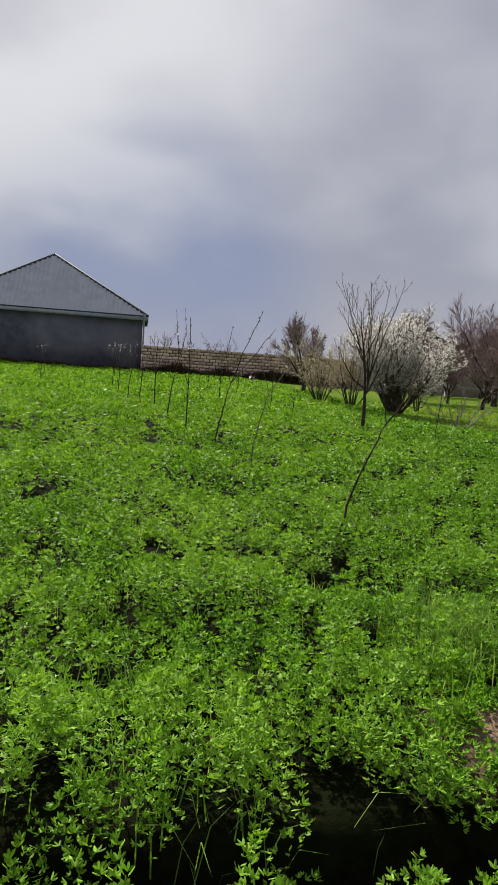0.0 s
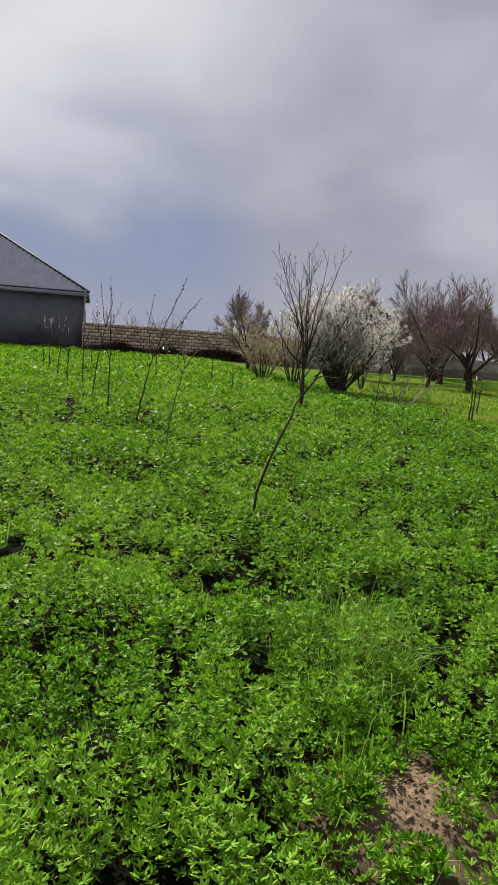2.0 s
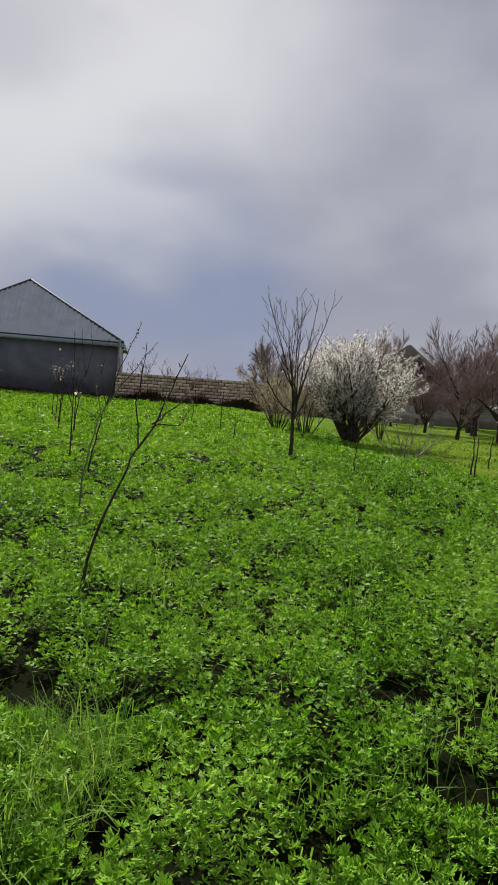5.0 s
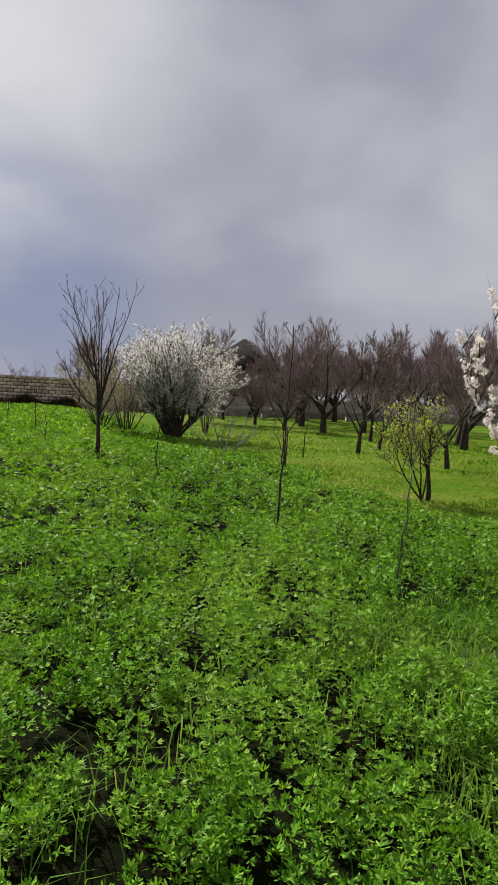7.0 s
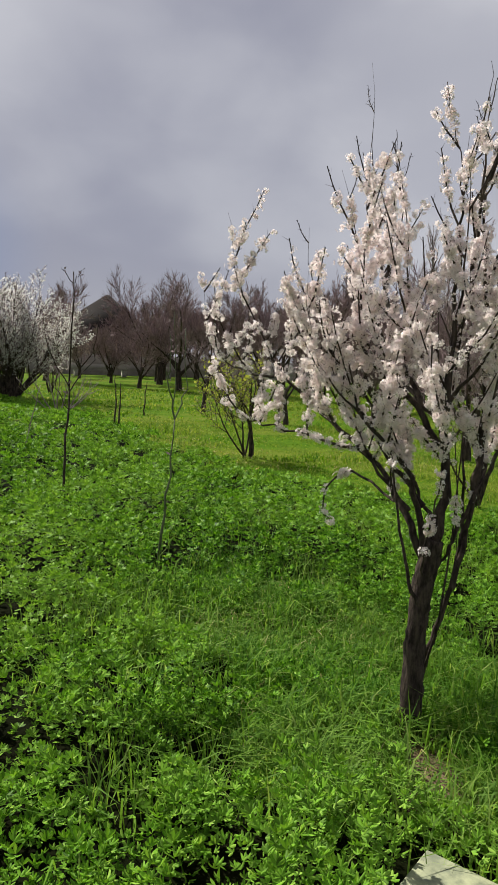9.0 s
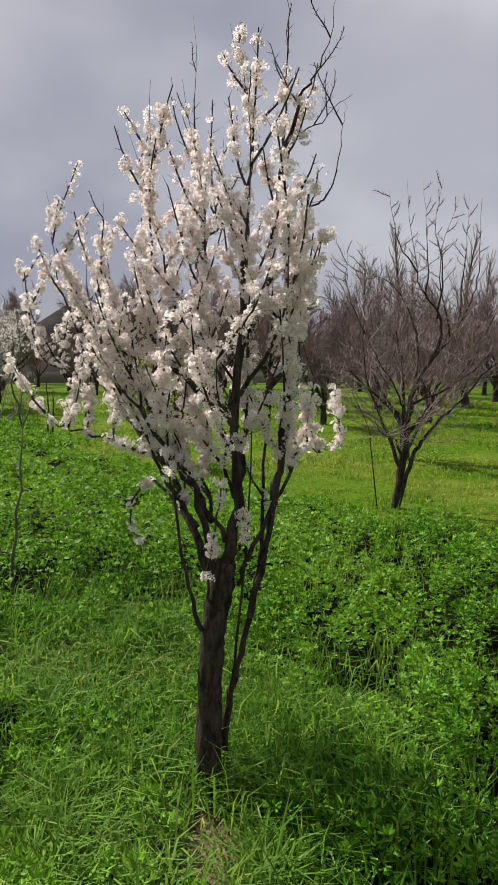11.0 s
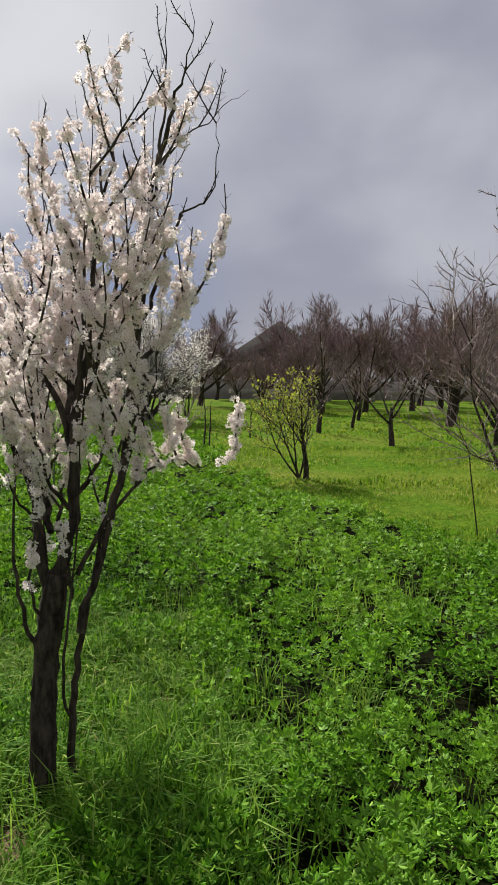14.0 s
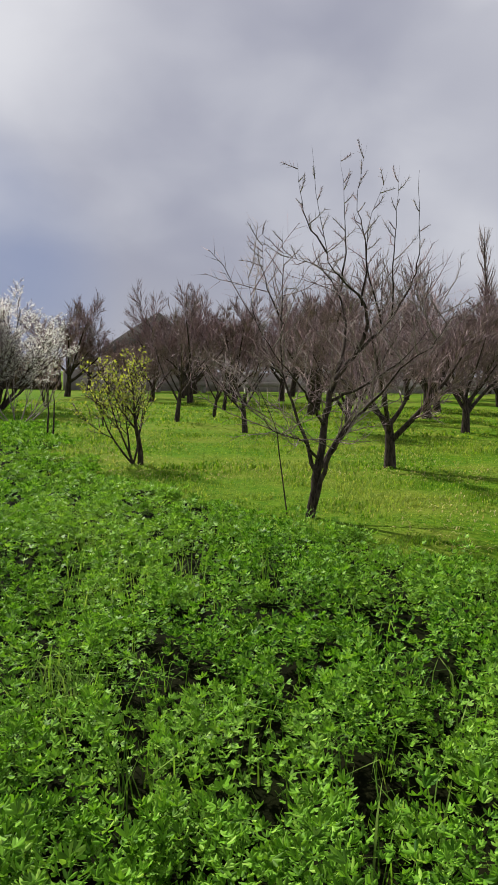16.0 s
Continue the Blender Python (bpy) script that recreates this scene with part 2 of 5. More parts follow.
# ---- building tools ----
class Geo:
    """Gathers points and faces, and links them as one mesh."""

    def __init__(self):
        self.v, self.f, self.n = [], [], 0

    def add(self, v, f):
        v = np.asarray(v, float).reshape(-1, 3)
        self.v.append(v)
        self.f.append(np.asarray(f, int) + self.n)
        self.n += len(v)

    def mesh(self, name, smooth=False):
        me = bpy.data.meshes.new(name)
        v = np.concatenate(self.v) if self.v else np.zeros((0, 3))
        me.vertices.add(len(v))
        me.vertices.foreach_set("co", v.astype(np.float32).ravel())
        sizes = np.concatenate([np.full(len(f), f.shape[1]) for f in self.f])
        loops = np.concatenate([f.ravel() for f in self.f])
        me.loops.add(len(loops))
        me.loops.foreach_set("vertex_index", loops.astype(np.int32))
        me.polygons.add(len(sizes))
        me.polygons.foreach_set("loop_start", np.r_[0, np.cumsum(sizes)[:-1]].astype(np.int32))
        if smooth:
            me.polygons.foreach_set("use_smooth", np.ones(len(sizes), bool))
        me.update(calc_edges=True)
        return me

    def tube(self, pts, radii, sides=6, cap=True):
        p, r = np.asarray(pts, float), np.asarray(radii, float)
        t = np.gradient(p, axis=0)
        t /= np.linalg.norm(t, axis=1, keepdims=True) + 1e-9
        ref = np.array([1.0, 0, 0]) if abs(t[0, 0]) < 0.8 else np.array([0, 1.0, 0])
        a = np.cross(t, ref)
        a /= np.linalg.norm(a, axis=1, keepdims=True) + 1e-9
        b = np.cross(t, a)
        ang = np.arange(sides) * 2 * np.pi / sides
        ring = p[:, None] + r[:, None, None] * (np.cos(ang)[None, :, None] * a[:, None] + np.sin(ang)[None, :, None] * b[:, None])
        k = len(p)
        i, j = np.meshgrid(np.arange(k - 1), np.arange(sides), indexing="ij")
        j2 = (j + 1) % sides
        quads = np.stack([i * sides + j, i * sides + j2, (i + 1) * sides + j2, (i + 1) * sides + j], -1).reshape(-1, 4)
        self.add(ring.reshape(-1, 3), quads)
        if cap:
            self.f.append(np.arange(sides)[None] + self.n - sides)

    def cones(self, a, b, r):
        """Many thin three-sided twigs from a to b at once."""
        a, b, r = np.asarray(a, float), np.asarray(b, float), np.asarray(r, float)
        t = b - a
        t /= np.linalg.norm(t, axis=1, keepdims=True) + 1e-9
        s = np.cross(t, np.where(np.abs(t[:, :1]) < 0.8, [[1.0, 0, 0]], [[0, 1.0, 0]]))
        s /= np.linalg.norm(s, axis=1, keepdims=True) + 1e-9
        u = np.cross(t, s)
        v = np.stack([a + r[:, None] * (math.cos(q) * s + math.sin(q) * u) for q in (0, 2.1, 4.2)] + [b], 1)
        base = np.arange(len(a))[:, None] * 4
        f = np.concatenate([base + np.array([[i, (i + 1) % 3, 3]]) for i in range(3)])
        self.add(v.reshape(-1, 3), f)

    def slivers(self, a, b, r, seed=3):
        """Many far-off twigs as single tapering blades."""
        a, b, r = np.asarray(a, float), np.asarray(b, float), np.asarray(r, float)
        s = np.cross(b - a, np.random.RandomState(seed).normal(size=a.shape))
        s *= r[:, None] / (np.linalg.norm(s, axis=1, keepdims=True) + 1e-9)
        self.add(np.stack([a - s, a + s, b], 1).reshape(-1, 3), np.arange(len(a) * 3).reshape(-1, 3))

    def box(self, lo, hi, turn=0.0, at=(0, 0, 0)):
        (x0, y0, z0), (x1, y1, z1) = lo, hi
        v = np.array([(x, y, z) for x in (x0, x1) for y in (y0, y1) for z in (z0, z1)], float)
        c, s = math.cos(turn), math.sin(turn)
        v = np.c_[v[:, 0] * c - v[:, 1] * s, v[:, 0] * s + v[:, 1] * c, v[:, 2]] + np.array(at)
        self.add(v, [(0, 1, 3, 2), (4, 6, 7, 5), (0, 4, 5, 1), (2, 3, 7, 6), (0, 2, 6, 4), (1, 5, 7, 3)])

    def slab(self, corners, thick):
        """A flat plate over its corners, with thickness along its own normal."""
        c = np.asarray(corners, float)
        nrm = np.cross(c[1] - c[0], c[2] - c[0])
        nrm /= np.linalg.norm(nrm)
        k = len(c)
        v = np.concatenate([c, c - nrm * thick])
        self.add(v, [(i, i + k, (i + 1) % k + k, (i + 1) % k) for i in range(k)])
        self.f.append(np.arange(k)[None] + self.n - 2 * k)
        self.f.append((np.arange(k)[::-1] + k)[None] + self.n - 2 * k)


def part(name, geo, material, parent=None, label="", smooth=False):
    me = geo.mesh(name, smooth) if isinstance(geo, Geo) else geo
    if not me.materials:
        me.materials.append(material)
    ob = new(name, me)
    ob.parent = parent
    return tagged(ob, label)


def thing(name, at, label, category, group="", kind=""):
    ob = new(name)
    ob.location = at
    ob.empty_display_size = 0.2
    return tagged(ob, label, category, group, kind)


def value_noise(x, y, cell, seed):
    """Smooth noise of 0 to 1 over the plan."""
    g = np.random.RandomState(seed).rand(256, 256)
    u, v = x / cell + 1000.0, y / cell + 1000.0
    i, j = np.floor(u).astype(int), np.floor(v).astype(int)
    fu, fv = u - i, v - j
    fu, fv = fu * fu * (3 - 2 * fu), fv * fv * (3 - 2 * fv)
    at = lambda a, b: g[a % 256, b % 256]
    return (at(i, j) * (1 - fu) + at(i + 1, j) * fu) * (1 - fv) + (at(i, j + 1) * (1 - fu) + at(i + 1, j + 1) * fu) * fv


def smooth(a, b, x):
    t = np.clip((x - a) / (b - a), 0, 1)
    return t * t * (3 - 2 * t)


# ---- the plan of the ground ----
DITCH_A, DITCH_D = np.array([-1.61, 0.42]), np.array([0.975, 0.222])
MOUND = (-0.40, 1.40, 0.24)
# gaps in the crop: x, y, radius
GAPS = [(-0.82, 3.50, 0.36), (-0.31, 3.14, 0.21), (-2.14, 3.43, 0.19), (-0.80, 2.16, 0.07), (-1.72, 5.92, 0.21),
        (-0.05, 2.33, 0.12), (2.84, 2.86, 0.08), (2.58, 2.97, 0.09), (3.15, 4.32, 0.08), (5.52, 2.65, 0.11),
        (5.23, 2.60, 0.09), (4.91, 3.18, 0.10), (6.11, 3.66, 0.10), (5.55, 4.83, 0.09), (4.30, 2.49, 0.07),
        (4.42, 3.37, 0.10), (5.63, 4.68, 0.10), (0.35, 3.3, 0.10), (1.6, 4.1, 0.10), (-2.9, 2.2, 0.12),
        (-1.3, 4.6, 0.14), (7.0, 3.1, 0.08), (3.2, 6.1, 0.12), (-3.4, 5.1, 0.1), (1.1, 2.55, 0.08)]
EDGE_Y = [4.2, 4.9, 5.6, 6.1, 7.2, 8.6, 10.2, 13.0, 17.0, 22.0, 27.0, 33.0, 46.0]
EDGE_X = [8.6, 7.6, 7.1, 6.65, 6.15, 5.55, 4.9, 4.6, 4.2, 3.5, 2.5, 1.0, -2.0]


def turf_side(x, y):
    """Metres past the crop's edge, into the mown orchard."""
    d = x - np.interp(y, EDGE_Y, EDGE_X, left=60.0)
    return d * 0.8 + (value_noise(x, y, 0.9, 5) - 0.5) * 0.9


def verge_off(x, y):
    """Below 1 in the grassy strip round the blossoming tree by the furrow."""
    d = ((x - 3.55) / 0.72) ** 2 + ((y - 3.05) / 0.75) ** 2
    e = ((x - 3.5) / 0.62) ** 2 + ((y - 4.1) / 0.75) ** 2
    front = 1.6 * smooth(2.68, 2.50, y + 0.3 * (value_noise(x, y, 0.25, 9) - 0.5)) * smooth(3.45, 3.25, x)     # the crop carries on before the tree
    return np.minimum(d, e) + front + (value_noise(x, y, 0.3, 8) - 0.5) * 2.0


def trodden(x, y):
    """The bare strip that leads up to the plum tree's foot."""
    return np.hypot((x - 3.47 - 0.22 * (y - 2.68)) * 2.1, y - 2.68) + 0.16 * (value_noise(x, y, 0.12, 10) - 0.5) < 0.20


def verge(x, y):
    return verge_off(x, y) < 1.0


def ditch_off(x, y):
    rx, ry = x - DITCH_A[0], y - DITCH_A[1]
    return ry * DITCH_D[0] - rx * DITCH_D[1], rx * DITCH_D[0] + ry * DITCH_D[1]


def ground_z(x, y):
    z = -0.10 * smooth(1.0, -1.0, x) * smooth(16, 9, y)
    z = z + 0.14 * smooth(18, 44, y) * smooth(6, -3, x)
    z = z + 0.03 * (value_noise(x, y, 1.4, 1) - 0.5) + 0.02 * (value_noise(x, y, 0.4, 2) - 0.5) * smooth(30, 10, y)
    off, along = ditch_off(x, y)
    depth = 0.42 * smooth(1.9, 1.3, along)
    z = z - depth * np.exp(-((off / 0.16) ** 4))
    m = np.hypot(x - MOUND[0], y - MOUND[1]) / MOUND[2]
    z = z + 0.09 * np.exp(-(m ** 2))
    for gx, gy, gr in GAPS:
        z = z - 0.07 * np.exp(-(((x - gx) ** 2 + (y - gy) ** 2) / gr ** 2))
    return z


def spaced(lo, hi, step, far):
    mid = np.arange(lo, hi + 1e-6, step)
    grow = step * np.cumsum(1.22 ** np.arange(1, 60))
    grow = grow[grow < far]
    return np.r_[lo - grow[::-1], mid, hi + grow]


gx, gy = spaced(-4.5, 8.5, 0.085, 2500.0), spaced(-2.5, 7.0, 0.085, 2500.0)
X, Y = np.meshgrid(gx, gy)
Z = ground_z(X, Y)
g = Geo()
cols = len(gx)
i, j = np.meshgrid(np.arange(len(gy) - 1), np.arange(cols - 1), indexing="ij")
k = i * cols + j
g.add(np.stack([X, Y, Z], -1).reshape(-1, 3), np.stack([k, k + 1, k + cols + 1, k + cols], -1).reshape(-1, 4))
ground = part("ground", g, M_SOIL, None, "crop soil painted near black for shade under the plants, brown where dry, passing into green orchard turf", True)
tagged(ground, category="ground", kind="structure")
turf = np.maximum(smooth(-0.2, 0.3, turf_side(X, Y)), 0.8 * smooth(9, 20, Y))
turf = np.maximum(turf, smooth(22, 40, np.hypot(X, Y)))
at = ground.data.attributes.new("turf", "FLOAT", "POINT")
at.data.foreach_set("value", turf.astype(np.float32).ravel())
dry = np.clip(1.25 - np.hypot(X - MOUND[0], (Y - MOUND[1]) * 0.8) / 0.32, 0, 1)
dry = np.maximum(dry, np.clip(1.2 - np.hypot((X - 3.47 - 0.22 * (Y - 2.68)) * 1.6, Y - 2.68) / 0.26, 0, 1) * 0.95)
at = ground.data.attributes.new("dry", "FLOAT", "POINT")
at.data.foreach_set("value", dry.astype(np.float32).ravel())


# ---- the zinc-roofed house and the block wall ----
def gz(x, y):
    return float(ground_z(np.array([x], float), np.array([y], float))[0])


HOUSE = np.array([-10.15, 46.75])
HU, HV = np.array([-0.985, -0.174]), np.array([-0.174, 0.985])      # along the front, and away from it
EAVE, WIDE, DEEP = 3.95, 12.8, 10.0


def on_house(u, v, z):
    p = HOUSE + HU * u + HV * v
    return (p[0], p[1], z)


def ribbed(geo, a, b, top_a, top_b, pitch=0.30, rise=0.075):
    """A sheet with raised ribs between a low edge a-b and a high edge top_a-top_b."""
    a, b, ta, tb = (np.array(p, float) for p in (a, b, top_a, top_b))
    nrm = np.cross(b - a, (ta + tb) / 2 - a)
    nrm /= np.linalg.norm(nrm)
    if nrm[2] < 0:
        nrm = -nrm
    steps = int(np.linalg.norm(b - a) / pitch) * 4
    f = np.arange(steps + 1) / steps
    lift = np.where(np.arange(steps + 1) % 4 < 1, rise, 0.0)[:, None] * nrm
    lower = a + (b - a) * f[:, None] + lift
    # the ribs run straight up the slope and end at the hips
    along = (b - a) / np.linalg.norm(b - a)
    x0, x1 = (ta - a) @ along, (tb - a) @ along
    length = np.linalg.norm(b - a)
    s = f * length
    share = np.clip(np.minimum(s / max(x0, 1e-3), (length - s) / max(length - x1, 1e-3)), 0, 1)
    up = (ta - a) - along * x0
    upper = lower + share[:, None] * up
    v = np.concatenate([lower, upper])
    i = np.arange(steps)
    geo.add(v, np.stack([i, i + 1, i + 1 + steps + 1, i + steps + 1], -1))


house = thing("house", on_house(WIDE / 2, DEEP / 2, gz(-15, 50)), "single-storey grey plastered house with a hipped zinc roof", "house")


def local(geo, origin):
    """Moves gathered points so that they are counted from a thing's base."""
    geo.v = [v - np.array(origin) for v in geo.v]
    return geo


base_z = gz(-15, 48) - 0.4
g = Geo()
t = 0.35
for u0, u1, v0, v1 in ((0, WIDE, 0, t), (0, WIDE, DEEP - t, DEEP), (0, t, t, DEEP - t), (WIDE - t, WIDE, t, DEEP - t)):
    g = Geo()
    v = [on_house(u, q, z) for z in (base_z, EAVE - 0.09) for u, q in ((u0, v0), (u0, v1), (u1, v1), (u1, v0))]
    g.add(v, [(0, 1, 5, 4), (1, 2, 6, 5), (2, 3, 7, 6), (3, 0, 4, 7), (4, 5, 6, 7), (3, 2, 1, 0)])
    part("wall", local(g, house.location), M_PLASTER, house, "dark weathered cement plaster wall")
OV = 0.35
PEAK, INSET = 7.95, 3.6
a, b = on_house(-OV, -OV, EAVE), on_house(WIDE + OV, -OV, EAVE)
c, d = on_house(WIDE + OV, DEEP + OV, EAVE), on_house(-OV, DEEP + OV, EAVE)
ra, rb = on_house(WIDE / 2, INSET, PEAK), on_house(WIDE / 2, DEEP - INSET, PEAK)
for name, quad in (("roof", (b, a, ra, ra)), ("roof", (d, c, rb, rb)), ("roof", (a, d, ra, rb)), ("roof", (c, b, rb, ra))):
    g = Geo()
    ribbed(g, *quad)
    roof = part(name, local(g, house.location), M_ROOF, house, "ribbed zinc roof sheets")
for low_end, high_end in ((a, ra), (b, ra), (c, rb), (d, rb), (ra, rb)):
    g = Geo()
    g.tube([low_end, high_end], [0.10, 0.10], 6)
    part("ridge_cap", local(g, house.location), M_EDGE, roof, "dark folded metal hip cap")
for p, q in ((a, b), (b, c), (c, d), (d, a)):
    g = Geo()
    p2, q2 = np.array(p), np.array(q)
    g.slab([p2 - (0, 0, 0.30), q2 - (0, 0, 0.30), q2 - (0, 0, 0.03), p2 - (0, 0, 0.03)], 0.03)
    part("fascia", local(g, house.location), M_TRIM, house, "pale metal fascia under the roof edge")
g = Geo()
g.tube([np.array(a) + (0, 0, -0.02), np.array(b) + (0, 0, -0.02)], [0.05, 0.05], 6)
part("gutter", local(g, house.location), M_EDGE, house, "dark rain gutter along the front")
g = Geo()
q = on_house(-0.12, -OV - 0.06, 0)
w0 = on_house(-0.10, -0.10, 0)
g.tube([(q[0], q[1], EAVE + 0.12), (q[0], q[1], EAVE - 0.15), (w0[0], w0[1], EAVE - 0.75), (w0[0], w0[1], base_z + 0.4)], [0.13, 0.07, 0.055, 0.055], 8)
part("downpipe", local(g, house.location), M_TRIM, house, "pale rainwater pipe with a funnel head")
g = Geo()
c4 = [on_house(u, v, EAVE - 0.28) for u, v in ((-OV, -OV), (WIDE + OV, -OV), (WIDE + OV, 0), (-OV, 0))]
g.slab(c4, 0.02)
part("soffit", local(g, house.location), M_TRIM, house)

# the block wall: a mortar core with the courses proud of it
WALL_A, WALL_B = np.array([-10.02, 46.1]), np.array([4.6, 47.6])
wall_dir = (WALL_B - WALL_A) / np.linalg.norm(WALL_B - WALL_A)
wall_turn = math.atan2(wall_dir[1], wall_dir[0])
wall_len = float(np.linalg.norm(WALL_B - WALL_A))
WALL_TOP, COURSE, BLOCK = 2.0, 0.212, 0.42
g = Geo()
g.box((0, -0.085, -0.3), (wall_len, 0.085, WALL_TOP - 0.012), wall_turn, (WALL_A[0], WALL_A[1], 0))
wall = part("wall_north", g, M_MORTAR, None, "unplastered boundary wall of pale limestone blocks")
tagged(wall, category="wall", kind="structure")

# the low wall that carries on behind the orchard
LOW_A, LOW_B = np.array([4.75, 47.7]), np.array([62.0, 58.0])
low_dir = (LOW_B - LOW_A) / np.linalg.norm(LOW_B - LOW_A)
low_turn = math.atan2(low_dir[1], low_dir[0])
low_len = float(np.linalg.norm(LOW_B - LOW_A))
g = Geo()
g.box((0, -0.1, -0.3), (low_len, 0.1, 1.35), low_turn, (LOW_A[0], LOW_A[1], 0))
low_wall = part("wall_east", g, M_RENDER, None, "long grey rendered boundary wall behind the orchard")
tagged(low_wall, category="wall", kind="structure")

# concrete water channel on short piers in front of that wall
flume = thing("water_channel", (20, 46.5, 0), "raised concrete irrigation channel on short piers behind the trees", "channel")
fd = np.array([math.cos(0.10), math.sin(0.10)])
for lo, hi in (((-13, -0.28, 0.42), (34, -0.20, 0.72)), ((-13, 0.20, 0.42), (34, 0.28, 0.72)), ((-13, -0.20, 0.42), (34, 0.20, 0.50))):
    g = Geo()
    g.box(lo, hi, 0.10)
    part("trough_side" if hi[2] > 0.6 else "trough_bed", g, M_RENDER, flume)
pier = Geo()
pier.box((-0.12, -0.2, -0.1), (0.12, 0.2, 0.42), 0.10)
pier_mesh = pier.mesh("pier")
for s in np.arange(-12.5, 34, 3.0):
    p = part("pier", pier_mesh, M_CONCRETE, flume)
    p.location = (s * fd[0], s * fd[1], 0)

# the brown-roofed house behind the orchard
FAR = np.array([14.6, 77.0])
far_house = thing("house", (FAR[0], FAR[1], 0), "distant pale brick house with a steep dark brown roof", "house")
ft = radians(-24)


def far_pt(u, v, z):
    return np.array([u * math.cos(ft) - v * math.sin(ft), u * math.sin(ft) + v * math.cos(ft), z])


HW, HD = 4.6, 4.6
for u0, u1, v0, v1 in ((-HW, HW, -HD, -HD + 0.4), (-HW, HW, HD - 0.4, HD), (-HW, -HW + 0.4, -HD + 0.4, HD - 0.4), (HW - 0.4, HW, -HD + 0.4, HD - 0.4)):
    g = Geo()
    g.box((u0, v0, -0.3), (u1, v1, 3.2), ft)
    part("wall", g, M_BLOCK, far_house, "pale limestone block wall")
o, tip = 0.5, 7.6
ca, cb, cc, cd = far_pt(-HW - o, -HD - o, 3.1), far_pt(HW + o, -HD - o, 3.1), far_pt(HW + o, HD + o, 3.1), far_pt(-HW - o, HD + o, 3.1)
r0, r1 = far_pt(-0.15, 0, tip), far_pt(0.15, 0, tip)
for quad in ((ca, cb, r1, r0), (cc, cd, r0, r1)):
    g = Geo()
    g.slab(quad, 0.06)
    part("roof", g, M_BROWN, far_house, "dark brown metal roof")
for tri in ((cb, cc, r1), (cd, ca, r0)):
    g = Geo()
    g.slab(tri, 0.06)
    part("roof", g, M_BROWN, far_house, "dark brown metal roof")
for u in (-2.8, 0.2, 3.0):
    g = Geo()
    g.box((u - 0.6, -HD - 0.04, 1.0), (u + 0.6, -HD + 0.01, 2.4), ft)
    part("window", g, M_EDGE, far_house, "dark window")


# ---- trees ----
def unit(v):
    return v / (np.linalg.norm(v) + 1e-9)


def flowing(points, steps, wobble=0.0, rs=None):
    """A smooth line through a few points."""
    p = np.asarray(points, float)
    p = np.vstack([2 * p[0] - p[1], p, 2 * p[-1] - p[-2]])
    out_pts = []
    for i in range(1, len(p) - 2):
        f = np.linspace(0, 1, steps, endpoint=False)[:, None]
        out_pts.append(0.5 * (2 * p[i] + (p[i + 1] - p[i - 1]) * f + (2 * p[i - 1] - 5 * p[i] + 4 * p[i + 1] - p[i + 2]) * f ** 2
                              + (3 * p[i] - p[i - 1] - 3 * p[i + 1] + p[i + 2]) * f ** 3))
    line = np.vstack(out_pts + [p[-2:-1]])
    if wobble:
        line[1:-1] += rs.normal(0, wobble, (len(line) - 2, 3))
    return line


